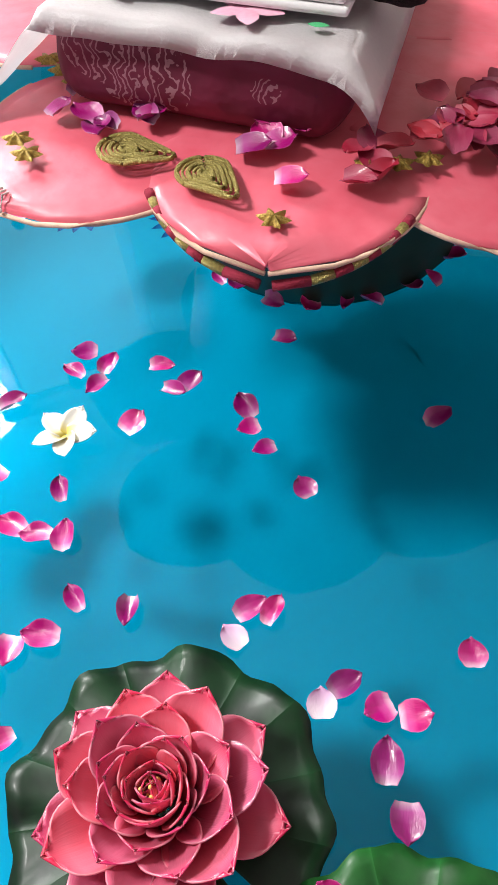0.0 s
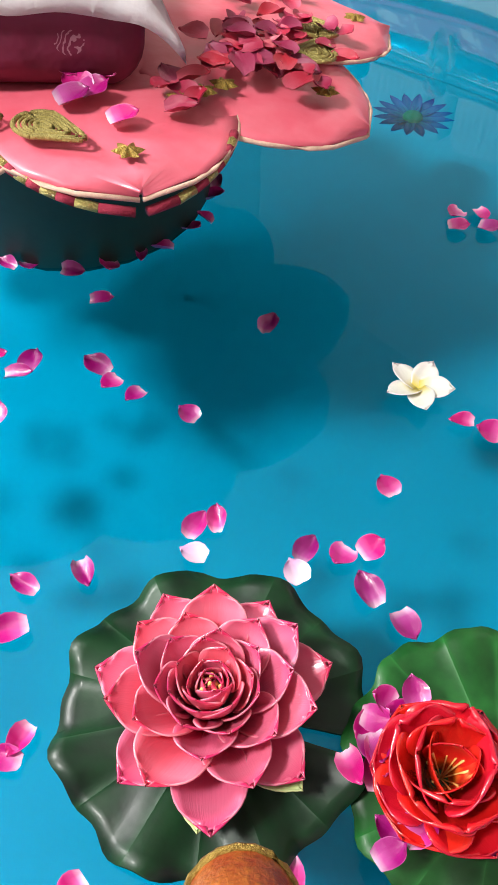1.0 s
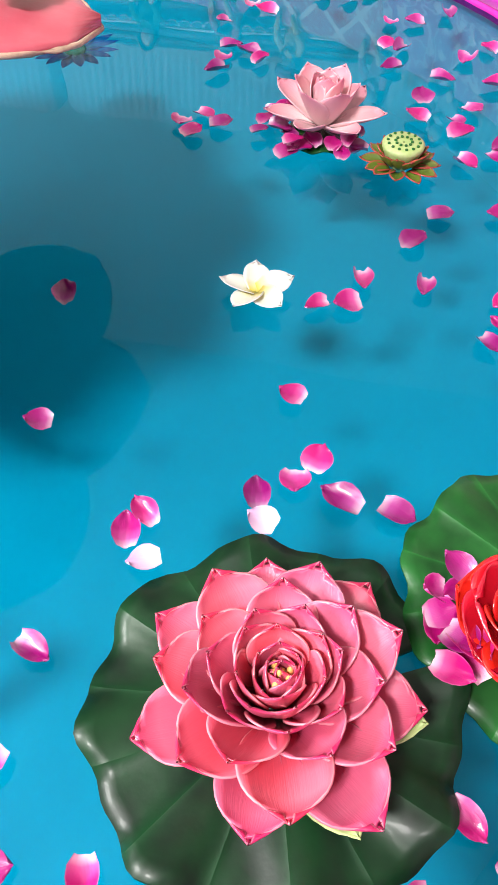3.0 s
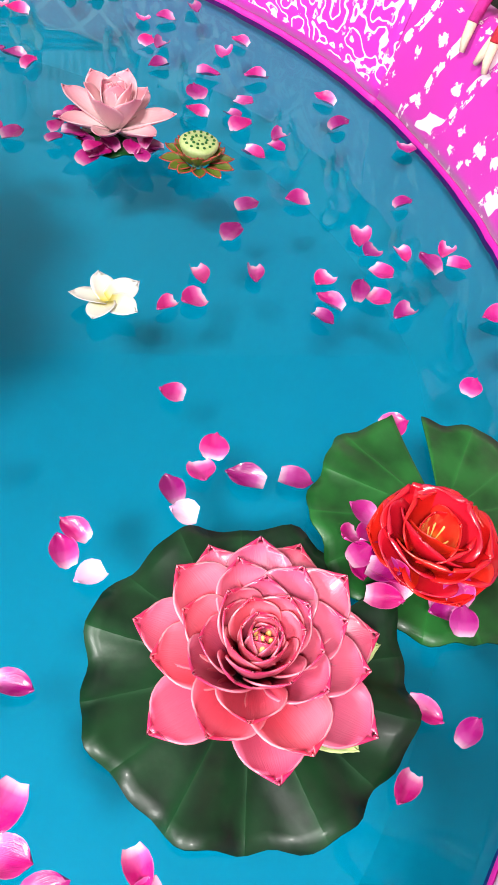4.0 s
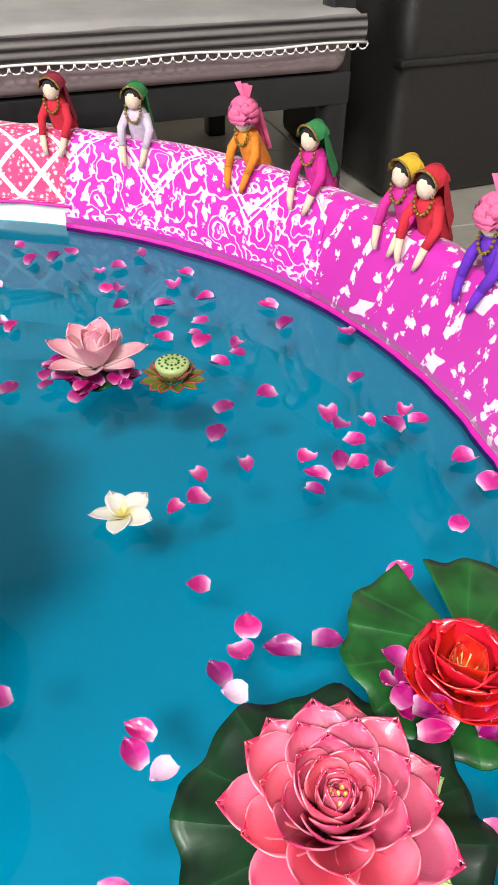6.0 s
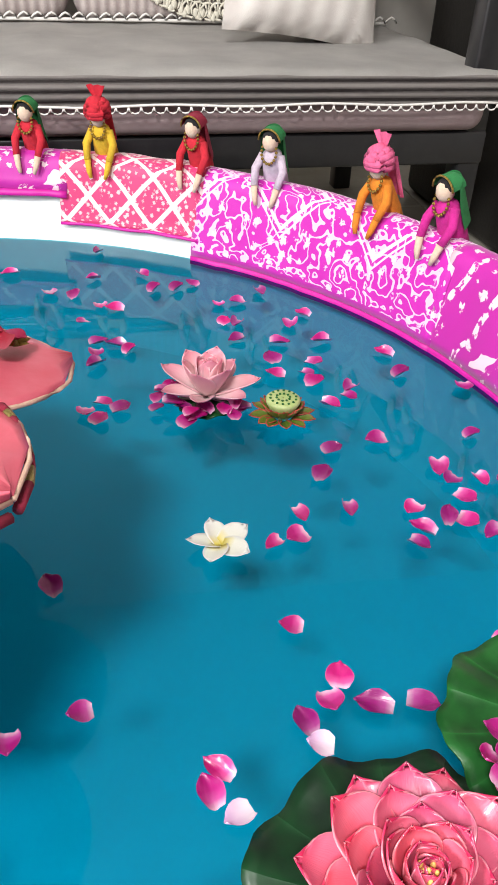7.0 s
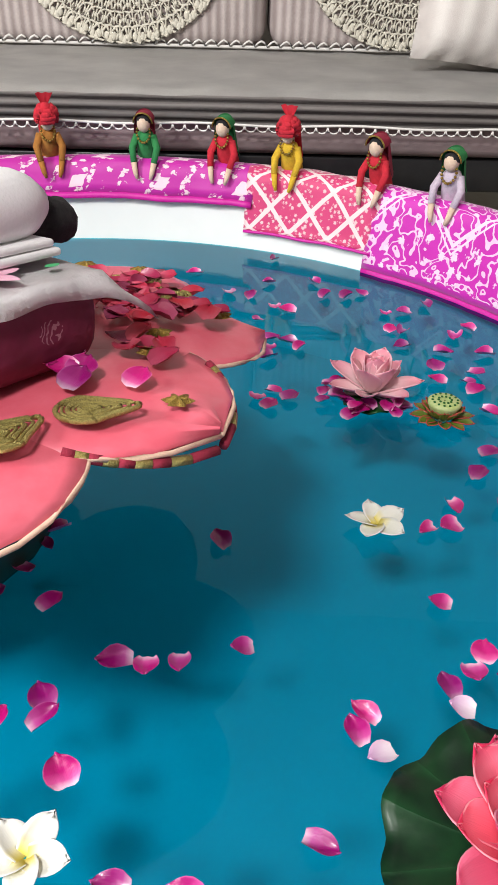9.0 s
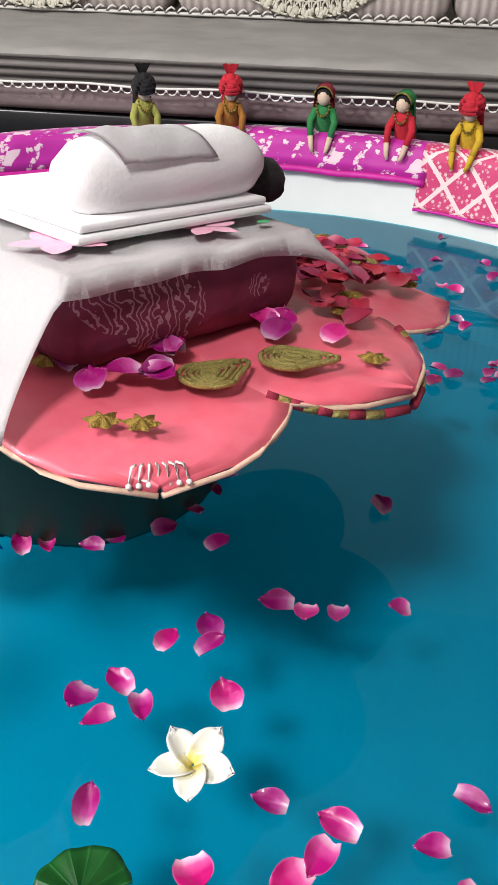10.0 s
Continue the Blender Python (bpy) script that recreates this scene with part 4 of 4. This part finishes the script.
grid(bm, 16, 12, lambda u, v: Vector((0.07 + 0.075 * u - 0.02 * v, 0.062 - 0.0275 * math.cos(math.pi * (0.12 + 0.55 * v)), BT + 0.041 + 0.0275 * math.sin(math.pi * (0.12 + 0.55 * v)) + 0.002 * noise.noise((u * 5, v * 4, 3)))))
bmesh.ops.solidify(bm, geom=list(bm.faces), thickness=0.0015)
ob = tagged(part("napkin", bm, M_SHEET), "white napkin folded over the bolster", "napkin")
ob.matrix_world = BED_M
bm = bmesh.new()
ball(bm, (BL + 0.008, 0.070, BT + 0.026), 0.022, 0, (1.3, 0.9, 0.8), 16)
ball(bm, (BL - 0.004, 0.090, BT + 0.038), 0.014, 0, (1, 1, 1), 12)
for v in bm.verts:
    v.co += Vector((noise.noise(v.co * 90), noise.noise(v.co * 80), noise.noise(v.co * 70))) * 0.005
ob = tagged(part("black_pompom", bm, M_BLACKWOOL), "black woollen pompom beside the bolster", "pompom")
ob.matrix_world = BED_M


# ---- lotus flowers and pads ----
def pad_mesh(radius, wavy, lobes, notch, seed):
    bm = bmesh.new()

    def fn(u, v):
        a = notch + (6.2832 - notch * 0.6) * u
        rr = radius * v * (1 + 0.03 * math.sin(lobes * a + seed) + 0.015 * math.sin(2.3 * lobes * a))
        z = 0.003 + wavy * v ** 4 * math.sin(lobes * a + 0.7 * seed) + 0.004 * (1 - v) + 0.0015 * math.cos(44 * u) * v
        return Vector((rr * math.cos(a), rr * math.sin(a), max(z, 0.0012)))

    grid(bm, 110, 10, fn)
    bmesh.ops.recalc_face_normals(bm, faces=bm.faces)
    if sum(f.normal.z for f in bm.faces) < 0:
        bmesh.ops.reverse_faces(bm, faces=bm.faces)
    bmesh.ops.solidify(bm, geom=list(bm.faces), thickness=0.0015)
    return bm


def flower(root, rings, mat, names, z0, seed, cup=0.30):
    """Petals ring by ring: count, length, width, lift in degrees, radius, tip."""
    rnd = random.Random(seed)
    for i, (n, ln, wd, lift, rad, tip) in enumerate(rings):
        me = petal_mesh("petal_%s" % names, ln, wd, wd * cup, ln * (0.16 + 0.025 * i), tip, mat, 0.0011, 8, 12, 0.0, seed + i, names in ("lotus", "red", "pale"))
        for k in range(n):
            a = 360 * k / n + i * 23 + rnd.uniform(-5, 5)
            m = pose(0, 0, z0 + 0.0035 * i, 0, 0, a) @ pose(0, rad, 0, lift + rnd.uniform(-5, 5), rnd.uniform(-5, 5), rnd.uniform(-5, 5)) @ Matrix.Scale(rnd.uniform(0.93, 1.06), 4)
            shared("petal", me, root, m)


lotus = empty("pink_lotus", pose(0.160, 0.232, 0.0, 0, 0, 20), "large pink artificial lotus on a dark green pad", "lotus")
part("pad", pad_mesh(0.099, 0.009, 8, 0.25, 2), M_PAD, lotus, "dark green waxy lily pad with a wavy edge")
flower(lotus, [(7, 0.069, 0.044, 12, 0.012, 0.14), (7, 0.062, 0.043, 26, 0.013, 0.10), (7, 0.054, 0.040, 39, 0.013, 0.08), (7, 0.046, 0.036, 50, 0.0125, 0.06), (7, 0.039, 0.031, 59, 0.011, 0.05), (6, 0.032, 0.026, 67, 0.0085, 0.05), (5, 0.025, 0.020, 73, 0.006, 0.05), (4, 0.019, 0.014, 79, 0.0035, 0.05)], M_LOTUS, "lotus", 0.010, 4, 0.34)
bm = bmesh.new()
for k in range(11):
    a, r = 2.4 * k, 0.0022 * math.sqrt(k)
    ball(bm, (r * math.cos(a), r * math.sin(a), 0.047 + 0.003 * math.cos(k)), 0.0019, 0, (1, 1, 2.2), 7)
part("stamens", bm, M_STAMEN, lotus, "golden stamens")
for a in (200, 250):
    me = petal_mesh("sepal", 0.058, 0.036, 0.010, 0.012, 0.5, M_SEPAL, 0.001)
    shared("sepal", me, lotus, pose(0, 0, 0.007, 0, 0, a) @ pose(0, 0.02, 0, 7, 0, 0))

red = empty("red_lotus", pose(0.288, 0.298, 0.0, 0, 0, 70), "glossy red artificial lotus on a green pad", "lotus")
pad = part("pad", pad_mesh(0.094, 0.005, 9, 0.5, 5), M_PAD2, red, "mid green lily pad, wet and glossy")
pad.matrix_local = pose(0.036, -0.013, 0)
flower(red, [(6, 0.046, 0.060, 20, 0.006, 0.0), (5, 0.042, 0.062, 42, 0.008, 0.0), (4, 0.038, 0.056, 60, 0.009, 0.0), (3, 0.030, 0.040, 70, 0.007, 0.0)], M_RED, "red", 0.008, 9, 0.30)
bm = bmesh.new()
for k in range(9):
    a = 2.4 * k
    tube(bm, [(0, 0, 0.012), (0.008 * math.cos(a), 0.008 * math.sin(a), 0.027), (0.012 * math.cos(a), 0.012 * math.sin(a), 0.033)], [0.0005, 0.0005, 0.0010], 5)
part("stamens", bm, M_STAMEN, red, "orange yellow stamens")

pale = empty("pale_lotus", pose(0.104, 0.790, 0.0, 0, 0, 10), "pale pink lotus floating among rose petals", "lotus")
part("pad", pad_mesh(0.035, 0.002, 5, 0.3, 3), M_PAD2, pale)
flower(pale, [(7, 0.056, 0.030, 14, 0.006, 0.4), (6, 0.048, 0.032, 52, 0.008, 0.35), (6, 0.044, 0.030, 72, 0.007, 0.25), (5, 0.038, 0.026, 82, 0.004, 0.2)], M_PALE, "pale", 0.010, 15)

pod = empty("lotus_pod", pose(0.183, 0.748, 0.0), "green lotus seed pod with red tipped petals", "seed pod")
flower(pod, [(12, 0.026, 0.016, 4, 0.012, 0.3), (12, 0.020, 0.013, 40, 0.012, 0.3)], M_PODLEAF, "pod", 0.004, 21)
bm = lathe([(0.006, 0.002), (0.012, 0.008), (0.019, 0.024), (0.0195, 0.027), (0.017, 0.029), (0.001, 0.0285)], 28)
part("seed_head", bm, M_SEPAL, pod)
bm = bmesh.new()
for k in range(24):
    r = 0.0145 if k < 14 else 0.0075
    a = 6.2832 * k / (14 if k < 14 else 10)
    ball(bm, (r * math.cos(a), r * math.sin(a), 0.0295), 0.0016, 0, (1, 1, 0.7), 6)
part("seeds", bm, M_PAD2, pod)


def frangipani(x, y, turn, scale=1.0):
    root = empty("frangipani", pose(x, y, 0.003, 0, 0, turn), "white frangipani flower with a yellow heart afloat", "flower", "frangipani on the water")
    me = petal_mesh("frangipani_petal", 0.031 * scale, 0.023 * scale, 0.004, 0.003, 0.05, M_WHITE, 0.0006, 6, 7)
    for k in range(5):
        shared("petal", me, root, pose(0, 0, 0.002 + 0.0004 * k, 0, 0, 72 * k) @ pose(0, 0.001, 0, 9, 12, 0))


frangipani(0.088, 0.546, 15)
frangipani(-0.152, 0.217, 50, 0.95)


def sunk_flower(x, y, z, turn):
    root = empty("sunken_flower", pose(x, y, z, 0, 0, turn), "violet daisy drifting low in the water", "flower", "violet flowers under water")
    me = petal_mesh("daisy_petal", 0.045, 0.014, 0.002, 0.002, 0.2, M_VIOLET, 0, 4, 5)
    for k in range(16):
        shared("petal", me, root, pose(0, 0, 0.003 + 0.001 * (k % 2), 0, 0, 22.5 * k) @ pose(0, 0.008, 0, 6, 0, 0))
    b = bmesh.new()
    ball(b, (0, 0, 0.006), 0.013, 0, (1, 1, 0.5), 12)
    part("flower_centre", b, M_SEPAL, root)


for x, y, t in ((-0.50, 0.285, 0), (-0.43, 0.40, 30), (-0.20, 0.93, 50)):
    sunk_flower(x, y, -0.020, t)

side = empty("small_lily", pose(-0.150, 0.085, 0.0), "small lily pads with white bloom at the pool side", "lily")
part("pad", pad_mesh(0.034, 0.002, 5, 0.5, 7), M_PAD2, side)
ob = part("pad", pad_mesh(0.030, 0.002, 5, 0.5, 8), M_PAD2, side)
ob.matrix_local = pose(-0.04, 0.04, 0.0006)
flower(side, [(6, 0.026, 0.018, 20, 0.003, 0.3), (5, 0.020, 0.015, 50, 0.003, 0.3)], M_WHITE, "lily", 0.006, 31)

# ---- rose petals ----
VARIANTS = {}
for nm, mm in (("rose", M_ROSE), ("dark", M_DRYROSE), ("lilac", M_LILAC)):
    VARIANTS[nm] = [petal_mesh("rose_petal_%s" % nm, l, w, c, cu, tp, mm, 0, 6, 7, wv, sd) for l, w, c, cu, tp, wv, sd in ((0.027, 0.023, 0.005, 0.003, 0.0, 0.0008, 1), (0.030, 0.021, 0.007, 0.002, 0.15, 0.0012, 2), (0.024, 0.024, 0.004, 0.005, 0.0, 0.001, 3), (0.028, 0.018, 0.008, 0.004, 0.25, 0.0012, 4))]
PR = random.Random(12)


def rose(x, y, z=0.0034, nm="rose", size=1.0, tilt=7, group="rose petals on the water", label=""):
    ob = new("rose_petal", PR.choice(VARIANTS[nm]))
    ob.matrix_world = pose(x, y, z, PR.uniform(-2, tilt), PR.uniform(-tilt, tilt), PR.uniform(0, 360)) @ pose(0, -0.013 * size, 0) @ Matrix.Scale(size * PR.uniform(0.78, 1.05), 4)
    return tagged(ob, label or {"rose": "magenta rose petal floating on the blue water", "dark": "dark red rose petal lying on the pink platform", "lilac": "faded lilac rose petal floating on the water"}[nm], "petal", group)


NEAR_PETALS = [
    (-0.226, 0.234), (-0.245, 0.247), (-0.223, 0.268), (-0.200, 0.251), (-0.146, 0.276), (-0.201, 0.314),
    (-0.167, 0.316), (-0.174, 0.334), (-0.208, 0.177), (-0.495, 0.210), (-0.100, 0.205), (-0.062, 0.179),
    (-0.054, 0.201), (0.124, 0.363), (0.147, 0.373), (0.159, 0.399), (0.178, 0.368), (0.158, 0.330),
    (0.113, 0.320), (-0.127, 0.370), (-0.103, 0.362), (-0.078, 0.368), (-0.035, 0.388), (0.026, 0.235),
    (0.052, 0.320), (0.000, 0.200), (-0.191, 0.428), (-0.058, 0.515), (-0.131, 0.151), (-0.077, 0.162),
]
SIDE_PETALS = [
    (0.203, 0.640), (0.226, 0.682), (0.276, 0.693), (0.167, 0.580), (0.134, 0.542), (0.157, 0.550),
    (0.216, 0.582), (0.327, 0.640), (0.331, 0.616), (0.363, 0.613), (0.336, 0.586), (0.386, 0.601),
    (0.408, 0.618), (0.418, 0.600), (0.277, 0.576), (0.278, 0.549), (0.309, 0.563), (0.269, 0.527),
    (0.325, 0.552), (0.342, 0.534), (0.387, 0.693), (0.431, 0.531), (0.437, 0.491), (0.380, 0.452),
    (0.129, 0.449), (0.302, 0.412), (0.214, 0.365), (0.059, 0.335), (0.149, 0.318), (0.261, 0.196),
    (0.287, 0.184), (0.326, 0.202), (0.236, 0.155), (0.238, 0.298), (0.023, 0.173), (0.027, 0.148),
    (0.044, 0.131), (0.089, 0.134), (0.089, 0.121), (0.176, 0.104), (0.416, 0.789), (0.276, 0.801),
    (0.244, 0.767), (0.272, 0.781),
]
FAR_PETALS = [
    (-0.023, 1.252), (0.047, 1.156), (0.060, 1.104), (0.093, 1.104), (0.115, 1.120), (0.214, 1.082),
    (0.148, 1.042), (0.175, 1.051), (0.262, 1.006), (0.239, 0.976), (0.270, 0.923), (0.214, 0.924),
    (0.196, 0.882), (0.151, 0.992), (0.165, 0.981), (0.158, 0.937), (-0.017, 1.049), (0.002, 1.041),
    (-0.044, 1.000), (-0.019, 0.944), (0.002, 0.933), (-0.023, 0.912), (0.019, 0.920), (-0.023, 0.886),
    (-0.012, 0.795), (0.007, 0.783), (0.078, 0.749), (0.248, 0.865), (0.234, 0.839), (0.236, 0.819),
    (0.344, 0.884), (0.349, 0.831), (0.192, 0.841), (-0.034, 0.775), (-0.017, 0.763), (-0.151, 1.176),
    (-0.089, 1.099), (-0.054, 1.092), (-0.030, 1.147),
]
for x, y in NEAR_PETALS + SIDE_PETALS + FAR_PETALS:
    if math.hypot(x - 0.160, y - 0.232) > 0.106:
        rose(x, y)
for x, y in ((0.066, 0.300), (0.128, 0.344)):
    rose(x, y, nm="lilac")
for k in range(26):
    a, r = PR.uniform(0, 6.28), PR.uniform(0.030, 0.062)
    rose(0.104 + r * math.cos(a), 0.790 + r * math.sin(a) * 0.8, 0.002 + 0.0005 * k, size=0.85)
for k in range(14):
    a, r = PR.uniform(2.6, 5.2), PR.uniform(0.035, 0.058)
    rose(0.288 + r * math.cos(a), 0.300 + r * math.sin(a), 0.014 + 0.001 * k, size=0.95, tilt=22)
for k in range(16):
    a = radians(-120 + 13 * k + PR.uniform(-4, 4))
    rose(PC.x - 0.05 + 0.147 * math.cos(a), PC.y + 0.03 + 0.147 * math.sin(a), 0.004, size=0.9, tilt=25)
for k in range(46):
    a, r = 24 + PR.gauss(0, 11), PR.gauss(0.195, 0.028)
    rose(*on_plat(min(max(r, 0.13), 0.25), a)[:2], on_plat(min(max(r, 0.13), 0.25), a)[2] + 0.002 + 0.0002 * k, "dark", 0.9, 11, "rose petals on the platform")
for k in range(34):
    a, r = -61 + 42 * PR.randrange(4) + PR.uniform(-14, 14), PR.uniform(0.15, 0.225)
    x, y, z = on_plat(r, a)
    rose(x, y, z + 0.003, "rose" if a < -20 else "dark", 0.9, 10, "rose petals on the platform", "rose petal lying on the pink platform")
